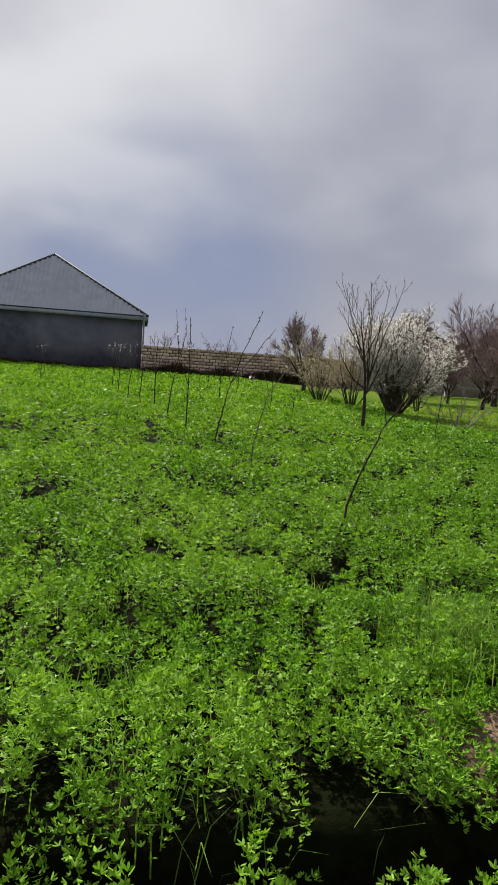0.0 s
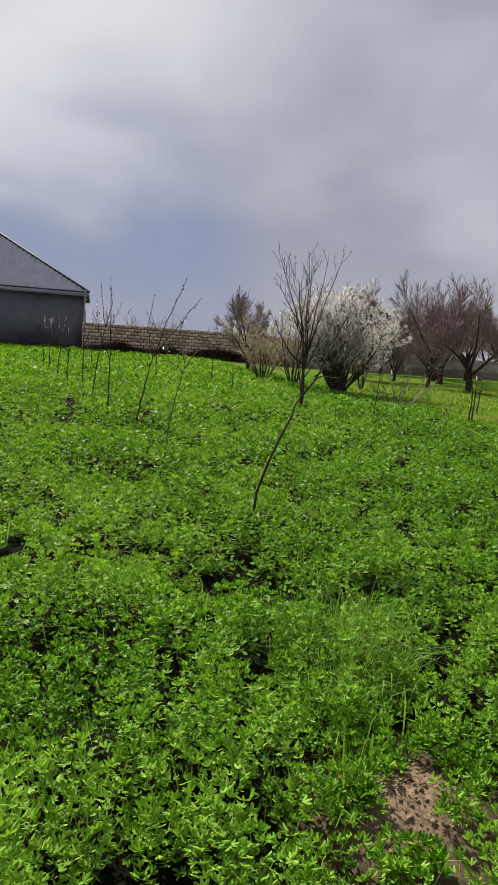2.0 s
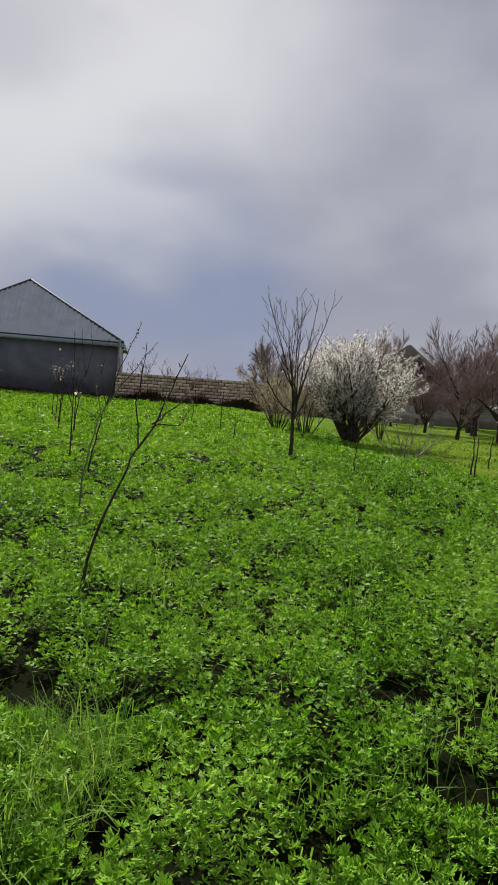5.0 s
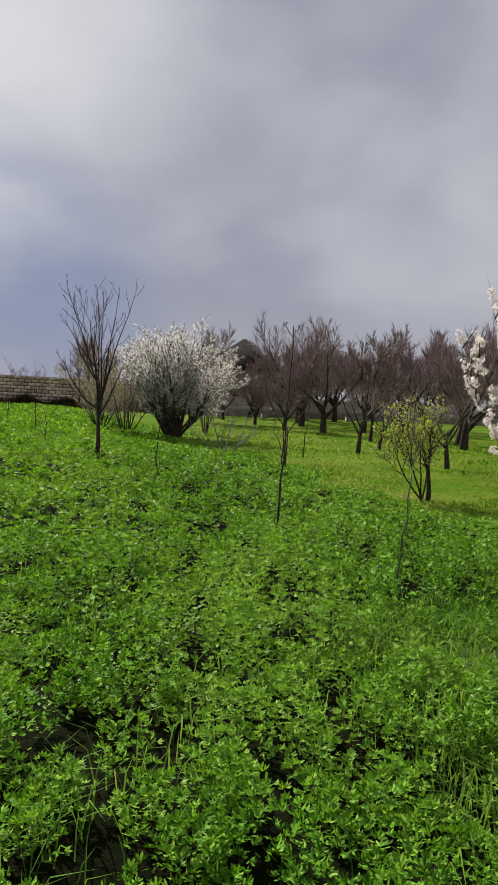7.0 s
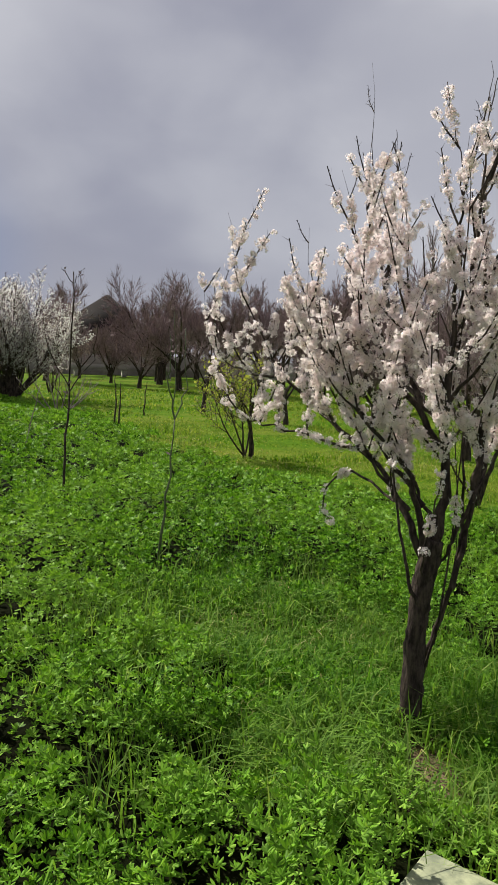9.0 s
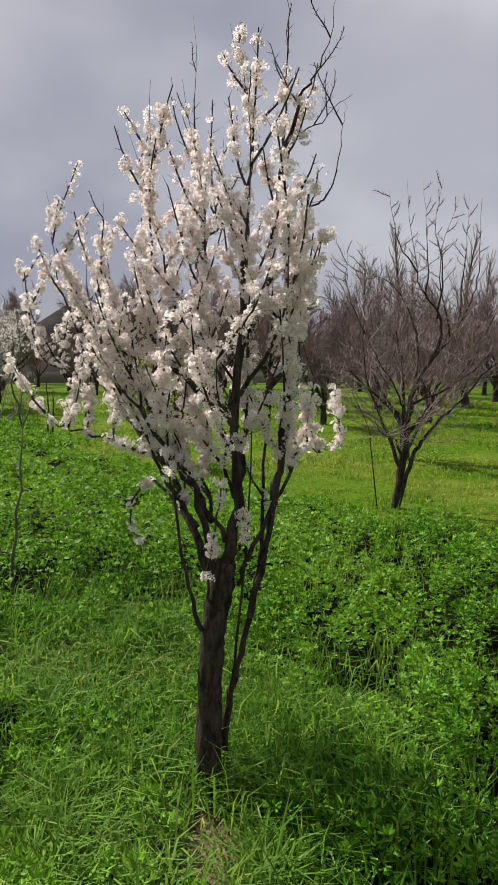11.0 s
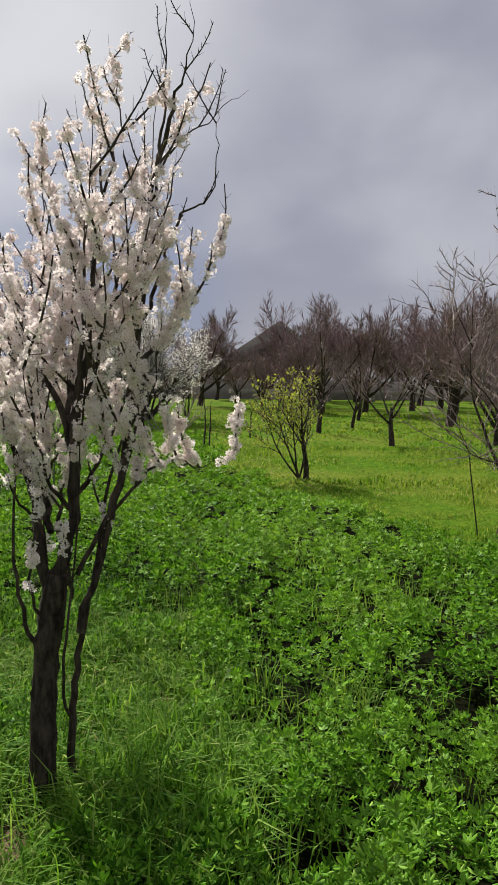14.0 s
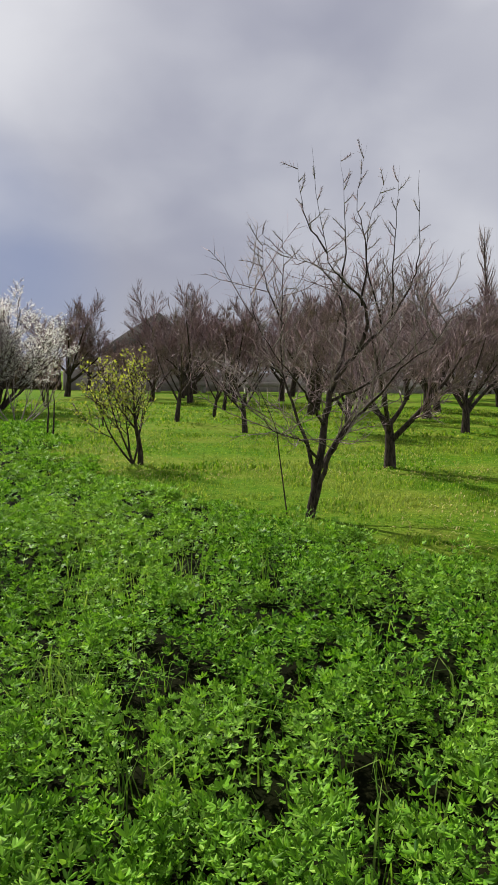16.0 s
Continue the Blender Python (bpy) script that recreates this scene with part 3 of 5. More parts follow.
class Wood:
    """Limbs grown level by level: tubes for the stout ones, cones for the twigs, and seats for flowers or leaves."""

    def __init__(self, seed):
        self.r = np.random.RandomState(seed)
        self.tubes, self.twigs, self.seats = [], [], []
        self.least = 0.003

    def taper(self, level, spec):
        return spec["taper"] if level == 0 else spec["fade"]

    def path(self, start, way, length, wobble, rise, steps):
        pts, p, d = [np.array(start, float)], np.array(start, float), unit(np.array(way, float))
        for _ in range(steps):
            d = unit(d + self.r.normal(0, wobble, 3) + (0, 0, rise))
            p = p + d * length / steps
            pts.append(p)
        return np.array(pts)

    def limb(self, start, way, length, radius, level, spec):
        last = level >= spec["levels"]
        steps = 2 if last else (6 if level == 0 else 4 if level < 3 else 1)
        pts = self.path(start, way, length, spec["wobble"] * (0.5 if last else 1.0), spec["rise"][min(level, len(spec["rise"]) - 1)], steps)
        if last:
            self.twigs.append((pts[0], pts[1], pts[2], radius))
        else:
            self.tubes.append((level, pts, np.linspace(radius, max(radius * self.taper(level, spec), self.least * 0.8), len(pts))))
        if level >= spec["seat_level"]:
            self.seats.append(pts)
        if last:
            return
        kids = spec["kids"][level]
        count = max(1, int(round(kids * self.r.uniform(0.75, 1.25))))
        turn0 = self.r.rand() * 6.28
        for c in range(count):
            f = spec["from"][level] + (1 - spec["from"][level]) * (c + self.r.uniform(0.2, 0.9)) / count
            s = min(f, 0.999) * (len(pts) - 1)
            i = int(s)
            p = pts[i] + (pts[i + 1] - pts[i]) * (s - i)
            axis = unit(pts[i + 1] - pts[i])
            side = unit(np.cross(axis, (0.3, 0.5, 0.8)))
            other = np.cross(axis, side)
            turn = turn0 + c * 2.4 + self.r.normal(0, 0.3)
            spread = radians(spec["angle"][level] * self.r.uniform(0.7, 1.3))
            d = math.cos(spread) * axis + math.sin(spread) * (math.cos(turn) * side + math.sin(turn) * other)
            size = length * spec["ratio"][level] * self.r.uniform(0.65, 1.2) * (1.15 - 0.45 * f)
            self.limb(p, d, size, max(radius * (1 - (1 - self.taper(level, spec)) * f) * (0.62 if level == 0 else spec["thin"]), self.least), level + 1, spec)

    def stout(self, levels, sides=(8, 6, 4, 3)):
        g = Geo()
        for level, pts, r in self.tubes:
            if level in levels:
                g.tube(pts, r, sides[min(level, 3)], level == 0)
        return g

    def fine(self, floor=0.0, thin=False):
        g = Geo()
        a, m, b, r = (np.array(x) for x in zip(*self.twigs))
        r = np.maximum(r, floor)
        b = b + (m - (a + b) / 2) * 0.6
        if thin:
            g.slivers(a, b, r * 1.2)
        else:
            g.cones(a, b, r)
        return g


def flowers(seats, count, size, seed, petals=5, spread=0.03, lift=0.0, first=0.1, together=1):
    """Small cupped flowers, sown along the twigs in clusters. Returns petals and eyes."""
    r = np.random.RandomState(seed)
    lengths = np.array([np.linalg.norm(np.diff(s, axis=0), axis=1).sum() for s in seats])
    heads = count // together
    which = np.repeat(r.choice(len(seats), heads, p=lengths / lengths.sum()), together)
    f = np.repeat(first + (0.97 - first) * r.rand(heads), together)
    count = len(f)
    pos = np.empty((count, 3))
    for n, (k, q) in enumerate(zip(which, f)):
        s = seats[k]
        x = q * (len(s) - 1)
        i = min(int(x), len(s) - 2)
        pos[n] = s[i] + (s[i + 1] - s[i]) * (x - i)
    out = r.normal(size=(count, 3))
    out /= np.linalg.norm(out, axis=1, keepdims=True)
    pos = pos + out * spread * r.uniform(0.3, 1.0, (count, 1))
    nrm = out + (0, 0, lift)
    nrm /= np.linalg.norm(nrm, axis=1, keepdims=True)
    a = np.cross(nrm, r.normal(size=(count, 3)))
    a /= np.linalg.norm(a, axis=1, keepdims=True)
    b = np.cross(nrm, a)
    sz = (size * r.uniform(0.7, 1.25, count))[:, None]
    g, eye = Geo(), Geo()
    allv, base = [], np.arange(count * petals)[:, None] * 4
    for p in range(petals):
        t = 2 * math.pi * p / petals
        d = math.cos(t) * a + math.sin(t) * b
        e = -math.sin(t) * a + math.cos(t) * b
        cup = nrm * sz * 0.18
        w = 0.62 * (0.80 if petals > 3 else 0.75)
        allv.append(np.stack([pos, pos + d * sz * 0.62 + e * sz * w * 0.62 + cup * 0.8, pos + d * sz + cup * 1.3, pos + d * sz * 0.62 - e * sz * w * 0.62 + cup * 0.8], 1))
    v = np.stack(allv, 1).reshape(-1, 3)
    g.add(v, base + np.arange(4))
    c = pos + nrm * sz * 0.16
    ev = np.stack([c + a * sz * 0.17, c - a * sz * 0.10 + b * sz * 0.16, c - a * sz * 0.10 - b * sz * 0.16], 1).reshape(-1, 3)
    eye.add(ev, np.arange(count * 3).reshape(-1, 3))
    return g, eye


def leaves(seats, count, size, seed, spread=0.02):
    r = np.random.RandomState(seed)
    which = r.randint(0, len(seats), count)
    pos = np.array([seats[k][0] + (seats[k][-1] - seats[k][0]) * q for k, q in zip(which, r.rand(count))])
    d = r.normal(size=(count, 3)) + (0, 0, 0.5)
    d /= np.linalg.norm(d, axis=1, keepdims=True)
    s = np.cross(d, r.normal(size=(count, 3)))
    s /= np.linalg.norm(s, axis=1, keepdims=True)
    n = np.cross(d, s)
    L = (size * r.uniform(0.6, 1.3, count))[:, None]
    pos = pos + d * spread * r.rand(count, 1)
    v = np.stack([pos, pos + d * L * 0.5 + s * L * 0.26 + n * L * 0.08, pos + d * L, pos + d * L * 0.5 - s * L * 0.26 + n * L * 0.08], 1)
    g = Geo()
    g.add(v.reshape(-1, 3), np.arange(count * 4).reshape(-1, 4))
    return g


ORCHARD = dict(levels=4, wobble=0.07, rise=(0.0, 0.06, 0.12, 0.15, 0.14), taper=0.5, fade=0.3, thin=0.50, seat_level=9,
               kids=(7, 7, 8, 11), ratio=(2.4, 0.50, 0.55, 0.95), angle=(46, 38, 35, 31))
ORCHARD["from"] = (0.55, 0.25, 0.2, 0.1)


def orchard_kind(seed, trunk=0.58, radius=0.082, **over):
    """A vase-shaped bare fruit tree about 4.4 m high, as meshes."""
    spec = dict(ORCHARD, **over)
    wood = Wood(seed)
    wood.limb((0, 0, -0.08), (0.05, 0.03, 1), trunk, radius, 0, spec)
    tall = max(p[2][2] for p in wood.twigs)
    return wood.stout((0, 1), (10, 7, 4, 3)).mesh("trunk", True), wood.stout((2, 3)).mesh("crown_limbs", True), wood.fine(0.0050, True).mesh("crown_twigs"), tall


BARE = [orchard_kind(s) for s in (11, 12, 13, 14)]
SLIM = [orchard_kind(s, 0.8, 0.045, angle=(34, 30, 34, 34), kids=(5, 4, 4, 4), ratio=(1.5, 0.5, 0.55, 0.6)) for s in (21, 22)]


def stand_tree(kind, x, y, height, turn, label, group="orchard trees", name="fruit_tree", twig=None, wide=0.84):
    tree = thing(name, (x, y, gz(x, y)), label, "tree", group)
    s = height / kind[3]
    tree.scale, tree.rotation_euler = (s * wide, s * wide, s), (0, 0, turn)
    part("trunk", kind[0], M_BARK, tree)
    crown = part("crown", kind[1], M_TWIG, tree)
    tagged(part("twig_mass", kind[2], twig or M_TWIG, crown), kind="stuff")
    return tree

# rows of the orchard: x, y, height, kind
ROWS_NEAR = [(9.08, 9.75, 2.9), (13.66, 15.2, 3.5), (12.3, 21.9, 3.9), (10.9, 15.6, 2.9), (9.7, 29.2, 4.3), (10.4, 35.3, 5.2),
             (8.35, 30.6, 2.7), (7.9, 35.0, 2.6), (11.2, 39.2, 5.4), (14.9, 44.0, 5.6), (17.6, 40.0, 5.4), (11.7, 29.9, 4.2),
             (14.7, 32.6, 4.6), (17.0, 35.1, 4.9), (13.3, 24.2, 3.8), (4.9, 35.5, 4.4), (7.1, 40.2, 2.8), (13.2, 47.0, 5.0), (6.2, 45.0, 3.5), (9.6, 45.6, 3.6), (12.4, 42.5, 4.2)]
r = np.random.RandomState(4)
label = "bare dark-barked fruit tree with a dense vase-shaped crown"
for n, (x, y, h) in enumerate(ROWS_NEAR):
    stand_tree(BARE[n % 4], x, y, h * (1.15 if y > 20 else 1.0), n * 1.7, label)
fill = [(x + r.uniform(-0.9, 0.9), y + r.uniform(-0.9, 0.9)) for x in np.arange(14.5, 48, 4.4) for y in np.arange(20.0, 46, 4.4)]
for n, (x, y) in enumerate(fill):
    if min(math.hypot(x - a, y - b) for a, b, _ in ROWS_NEAR) > 2.8 and 0.55 * y < x < 1.05 * y + 3:
        stand_tree(BARE[n % 4], x, y, r.uniform(4.3, 5.5), n * 2.3, label)
for n, (x, y) in enumerate([(x + r.uniform(-1, 1), y + r.uniform(-1, 1)) for y in (52.0, 57.5) for x in np.arange(17.0, 44, 4.6)]):
    stand_tree(BARE[n % 4], x, y + 0.18 * (x - 5), r.uniform(5.2, 6.4), n * 1.9, label)
for n, (x, y, h) in enumerate([(-9.2, 51, 3.6), (-7.6, 52, 3.5), (-5.6, 51, 3.2), (-4.4, 53, 3.3), (-1.0, 54, 3.1)]):
    stand_tree(SLIM[n % 2], x, y, h, n * 1.3, "leafless young tree rising behind the block wall", "trees behind the wall")
stand_tree(BARE[2], 0.35, 32.5, 4.1, 0.4, "bare grey-brown fruit tree in front of the block wall", "field trees", wide=0.75)
for n, (x, y, h) in enumerate([(8.42, 15.2, 2.1), (7.5, 18.5, 2.6), (10.1, 24.6, 2.4), (8.9, 20.6, 2.2)]):
    stand_tree(SLIM[n % 2], x, y, h, n * 2.1, "slim young fruit tree with a single dark trunk", "young orchard trees", wide=1.35)

# tall poplars far off beyond the orchard
POPLAR = dict(levels=2, wobble=0.05, rise=(0.05, 0.22, 0.2), taper=0.2, fade=0.3, thin=0.35, seat_level=9, kids=(60, 9), ratio=(0.17, 0.5), angle=(30, 24))
POPLAR["from"] = (0.12, 0.1)
wood = Wood(31)
wood.limb((0, 0, -0.1), (0, 0, 1), 14.0, 0.22, 0, POPLAR)
poplar = (wood.stout((0,)).mesh("trunk", True), wood.stout((1,)).mesh("limbs"), wood.fine(0.02).mesh("twigs"), max(p[2][2] for p in wood.twigs))
for n, (x, y, h) in enumerate([(40.0, 54.0, 14.5), (42.0, 55.5, 12.0), (44.5, 52.0, 14.0), (47.5, 53.0, 12.5)]):
    stand_tree(poplar, x, y, h, n * 1.1, "tall slender leafless poplar beyond the orchard", "poplars", "poplar_tree", M_PALE, 1.0)

# ---- the tall bare tree in the crop ----
SLENDER = dict(levels=3, wobble=0.08, rise=(0.02, 0.20, 0.18, 0.12), taper=0.12, fade=0.2, thin=0.5, seat_level=2, kids=(11, 6, 5), ratio=(0.42, 0.42, 0.42), angle=(48, 38, 40))
SLENDER["from"] = (0.3, 0.2, 0.15)
wood = Wood(41)
wood.limb((0, 0, -0.05), (0.06, 0, 1), 2.4, 0.045, 0, SLENDER)
for s in ((-0.34, 0.1), (0.24, -0.1), (0.05, 0.2), (-0.12, -0.15), (0.14, 0.1)):
    wood.limb((0.04, 0, 0.75 + abs(s[0])), (s[0], s[1], 1), 2.0, 0.016, 1, dict(SLENDER, kids=(9, 9, 3), ratio=(0.62, 0.20, 0.5), rise=(0.02, 0.11, 0.12, 0.12)))
tree = thing("fruit_tree", (0.80, 14.83, gz(0.8, 14.83)), "tall bare young fruit tree with long upright shoots in the crop", "tree", "field trees")
part("trunk", wood.stout((0,)), M_BARK, tree, smooth=True)
part("crown", wood.stout((1, 2)), M_BARK, tree, smooth=True)
g = wood.fine(0.004)
tagged(part("twig_mass", g, M_TWIG, tree), kind="stuff")
k = max(p[2][2] for p in wood.twigs)
tree.scale = (3.65 / k * 0.92,) * 2 + (3.7 / k,)

# ---- white blossoming bush and its grey-green neighbours ----
BUSH = dict(levels=3, wobble=0.07, rise=(0.06, 0.13, 0.15, 0.12), taper=0.2, fade=0.25, thin=0.55, seat_level=1, kids=(9, 6, 6), ratio=(0.40, 0.45, 0.42), angle=(36, 32, 34))
BUSH["from"] = (0.25, 0.15, 0.1)


def bush(x, y, height, width, seed, stems, bloom, size, label, name, petal, group=""):
    wood = Wood(seed)
    for q in range(stems):
        t = q * 2.4
        lean = 0.06 + 0.66 * ((q * 0.618) % 1.0)
        wood.limb((0.06 * math.cos(t), 0.06 * math.sin(t), -0.05), (lean * math.cos(t), lean * math.sin(t), 1), (2.15 - 0.35 * lean) * wood.r.uniform(0.72, 1.10), 0.024, 0, BUSH)
    tall = max(p[2][2] for p in wood.twigs)
    far = np.percentile([math.hypot(p[2][0], p[2][1]) for p in wood.twigs], 96)
    tree = thing(name, (x, y, gz(x, y)), label, "tree", group)
    tree.scale = (width / 2 / far, width / 2 / far, height / tall)
    part("trunk", wood.stout((0,), (6, 5, 4, 3)), M_BARK, tree, smooth=True)
    crown = part("crown", wood.stout((1, 2), (6, 4, 3, 3)), M_BARK if petal == M_CREAM else M_TWIG, tree)
    tagged(part("twig_mass", wood.fine(0.004), M_TWIG, crown), kind="stuff")
    g, eye = flowers([a for a in wood.seats if a[-1][2] > 0.42], bloom, size, seed + 1, 2, 0.03, first=0.15)
    tagged(part("blossom", g, petal, tree, "dense small white flowers"), kind="stuff")
    return tree


bush(2.82, 21.95, 3.75, 4.1, 51, 30, 22000, 0.025, "broad bush-like fruit tree covered in white blossom", "blossoming_tree", M_CREAM, "blossoming trees")
bush(1.45, 22.6, 3.1, 2.6, 52, 10, 3600, 0.026, "many-stemmed grey shrub with a few opening buds", "shrub", M_BUD, "grey shrubs")
bush(0.60, 25.6, 2.8, 2.9, 53, 10, 3600, 0.028, "many-stemmed grey shrub with a few opening buds", "shrub", M_BUD, "grey shrubs")
bush(4.2, 24.9, 2.9, 1.8, 54, 8, 900, 0.026, "dark many-stemmed shrub beside the blossoming bush", "shrub", M_BUD, "grey shrubs")

# spreading leafless sticks of a cut-back bush
wood = Wood(61)
STICK = dict(BUSH, levels=2, kids=(5, 3), seat_level=9)
for q in range(8):
    t = q * 0.82 + 0.3
    wood.limb((0.1 * math.cos(t), 0.1 * math.sin(t), -0.05), (1.0 * math.cos(t), 0.5 * math.sin(t), 0.55 + 0.5 * (q % 3)), 1.15, 0.02, 0, STICK)
tree = thing("shrub", (3.72, 17.6, gz(3.7, 17.6)), "low leafless shrub of spreading pale grey sticks", "shrub")
part("stool", wood.stout((0,), (5, 4, 3, 3)), M_PALE, tree, smooth=True)
part("crown", wood.stout((1,), (5, 4, 3, 3)), M_PALE, tree)
tagged(part("twig_mass", wood.fine(0.004), M_PALE, tree), kind="stuff")

# ---- the bare many-stemmed tree at the crop's edge ----
MULTI = dict(levels=3, wobble=0.09, rise=(0.04, 0.12, 0.12, 0.10), taper=0.12, fade=0.2, thin=0.5, seat_level=9, kids=(13, 8, 6), ratio=(0.52, 0.45, 0.45), angle=(44, 44, 44))
MULTI["from"] = (0.3, 0.15, 0.15)
tree = thing("fruit_tree", (6.82, 6.68, gz(6.82, 6.68)), "leaning bare fruit tree with arching limbs and long upright shoots", "tree", "edge trees")
wood = Wood(71)
wood.least = 0.0022
ARCH = dict(levels=2, wobble=0.13, rise=(0.05, 0.10, 0.16), taper=0.5, fade=0.35, thin=0.55, seat_level=9, kids=(0, 13), ratio=(0.5, 0.36), angle=(40, 46))
ARCH["from"] = (0.2, 0.12)
EDGE_LIMBS = [
    (0.046, 13, 1, [(0, 0, -0.06), (0.07, 0.0, 0.43), (0.14, 0.02, 0.89), (0.22, 0.05, 1.19), (0.45, 0.10, 1.46), (0.72, 0.15, 1.70), (0.96, 0.20, 2.02), (1.07, 0.20, 2.37), (0.98, 0.10, 3.08)]),
    (0.024, 11, 1, [(0.43, 0.10, 1.44), (0.51, 0.05, 1.69), (0.43, 0.0, 1.91), (0.21, -0.10, 2.05), (0.01, -0.20, 2.27), (-0.14, -0.20, 3.09)]),
    (0.026, 13, 2, [(0.02, -0.03, 0.02), (0.12, -0.10, 0.50), (0.24, -0.20, 0.78), (0.42, -0.40, 1.08), (0.63, -0.50, 1.36), (0.83, -0.60, 1.54), (1.02, -0.62, 1.86)]),
    (0.022, 13, 2, [(0.10, 0.03, 0.42), (0.30, 0.14, 0.68), (0.52, 0.25, 0.96), (1.01, 0.50, 1.61), (1.41, 0.60, 2.07)]),
    (0.022, 12, 1, [(0.05, 0.0, 0.40), (-0.05, 0.15, 0.81), (-0.18, 0.30, 1.28), (-0.17, 0.40, 1.92), (-0.18, 0.40, 2.57)]),
    (0.015, 8, 2, [(0.08, 0.0, 0.50), (-0.12, -0.15, 0.68), (-0.30, -0.30, 0.74), (-0.58, -0.50, 0.89), (-0.64, -0.50, 1.34)]),
    (0.020, 12, 1, [(0.22, 0.05, 1.17), (0.41, 0.30, 1.63), (0.41, 0.50, 2.01), (0.22, 0.60, 2.27), (-0.14, 0.70, 2.37)]),
    (0.014, 8, 2, [(0.12, 0.02, 0.80), (-0.10, -0.20, 1.05), (-0.36, -0.35, 1.30), (-0.62, -0.40, 1.62), (-0.73, -0.45, 2.13)]),
    (0.016, 10, 2, [(0.18, 0.03, 1.02), (0.44, -0.20, 1.20), (0.80, -0.30, 1.50), (1.05, -0.35, 1.95)]),
    (0.010, 5, 1, [(0.21, -0.10, 2.03), (0.24, -0.05, 2.50), (0.19, 0.0, 3.15)]),
    (0.011, 6, 1, [(0.45, 0.04, 1.86), (0.46, 0.0, 2.35), (0.36, 0.02, 2.75), (0.43, 0.0, 3.23)]),
    (0.010, 5, 1, [(0.70, 0.15, 1.68), (0.50, 0.10, 2.40), (0.66, 0.05, 3.05)]),
    (0.010, 5, 1, [(0.80, 0.16, 1.80), (0.72, 0.0, 2.45), (0.74, 0.0, 3.08)]),
    (0.009, 4, 1, [(0.02, -0.20, 2.25), (-0.16, -0.10, 2.60), (-0.20, 0.0, 3.04)]),
    (0.010, 6, 1, [(-0.17, 0.36, 1.70), (-0.32, 0.45, 2.10), (-0.36, 0.45, 2.55)]),
]
pale_wood = Wood(72)
pale_wood.least = 0.0022
for rad, kids, tone, course in EDGE_LIMBS:
    pts = flowing(course, 5, 0.006, wood.r)
    g = Geo()
    g.tube(pts, rad * np.linspace(1.0, 0.10, len(pts)) ** 1.5, 8)
    part("trunk" if rad > 0.04 else "limb", g, M_BARK, tree, smooth=True)
    count = int(kids * 1.9)
    for q in range(count):
        s = (0.22 + 0.74 * (q + wood.r.rand() * 0.8) / count) * (len(pts) - 1)
        i = min(int(s), len(pts) - 2)
        p = pts[i] + (pts[i + 1] - pts[i]) * (s - i)
        side = unit(wood.r.normal(0, 1.0, 3) * (1, 1, 0.35))
        long = wood.r.uniform(0.30, 0.78) * (1.0 if p[2] < 2.0 else 0.40 if p[2] < 2.5 else 0.22)
        (wood if (tone + q) % 2 else pale_wood).limb(p, unit(side * 0.8 + unit(pts[i + 1] - pts[i]) * 0.45 + (0, 0, 0.12)), long, 0.0052, 1, ARCH)
for grown_wood, mat in ((wood, M_TWIG), (pale_wood, M_PALE)):
    crown = part("crown", grown_wood.stout((1,), (6, 5, 4, 3)), mat, tree, smooth=True)
    tagged(part("twig_mass", grown_wood.fine(0.0024), mat, crown), kind="stuff")
g = Geo()
g.tube(flowing([(-0.19, 0.0, -0.05), (-0.29, 0.0, 0.58), (-0.33, 0.0, 0.80), (-0.47, 0.10, 1.15)], 5), np.linspace(0.007, 0.003, 16), 5)
part("sucker", g, M_BARK, tree, smooth=True)

# ---- the small tree in young leaf ----
YOUNG = dict(MULTI, seat_level=1, kids=(8, 6, 5), ratio=(0.5, 0.5, 0.5))
tree = thing("fruit_tree", (5.73, 10.35, gz(5.73, 10.35)), "small many-stemmed fruit tree coming into yellow-green leaf", "tree", "edge trees")
wood = Wood(81)
wood.limb((0, 0, -0.05), (0.12, 0, 1), 1.0, 0.036, 0, YOUNG)
for dx, dy in ((-0.45, 0.1), (-0.2, -0.2), (0.4, 0.15), (-0.7, 0.0)):
    wood.limb((-0.08, 0, 0.0), (dx, dy, 1), 0.95, 0.013, 0, YOUNG)
part("trunk", wood.stout((0,)), M_BARK, tree, smooth=True)
part("crown", wood.stout((1, 2)), M_BARK, tree)
tagged(part("twig_mass", wood.fine(0.003), M_TWIG, tree), kind="stuff")
tagged(part("foliage", leaves([s for s in wood.seats if s[0][0] < 0.08 and s[0][2] > 0.25], 1700, 0.034, 82), M_SPRING, tree, "sparse yellow-green young leaves"), kind="stuff")
k = max(p[2][2] for p in wood.twigs)
tree.scale = (1.6 / k,) * 3

# ---- the plum tree in full blossom beside the furrow ----
plum = thing("blossoming_tree", (3.567, 2.97, gz(3.58, 2.97) - 0.02), "young plum tree in full white blossom with a dark rough trunk", "tree", "blossoming trees")
wood = Wood(91)
wood.least = 0.0016
SPUR = dict(levels=2, wobble=0.10, rise=(0.05, 0.20, 0.10), taper=0.5, fade=0.45, thin=0.5, seat_level=1, kids=(0, 10), ratio=(0.5, 0.17), angle=(30, 52))
SPUR["from"] = (0.25, 0.08)
g = Geo()
trunk_line = flowing([(0, 0, -0.06), (-0.004, 0, 0.14), (0.0, 0.01, 0.34), (0.010, 0.012, 0.52), (0.028, 0.012, 0.66), (0.05, 0.0, 0.78)], 7)
g.tube(trunk_line, np.interp(np.linspace(0, 1, len(trunk_line)), [0, 0.15, 0.5, 0.8, 1], [0.052, 0.042, 0.038, 0.041, 0.033]), 16)
ring = g.v[0]
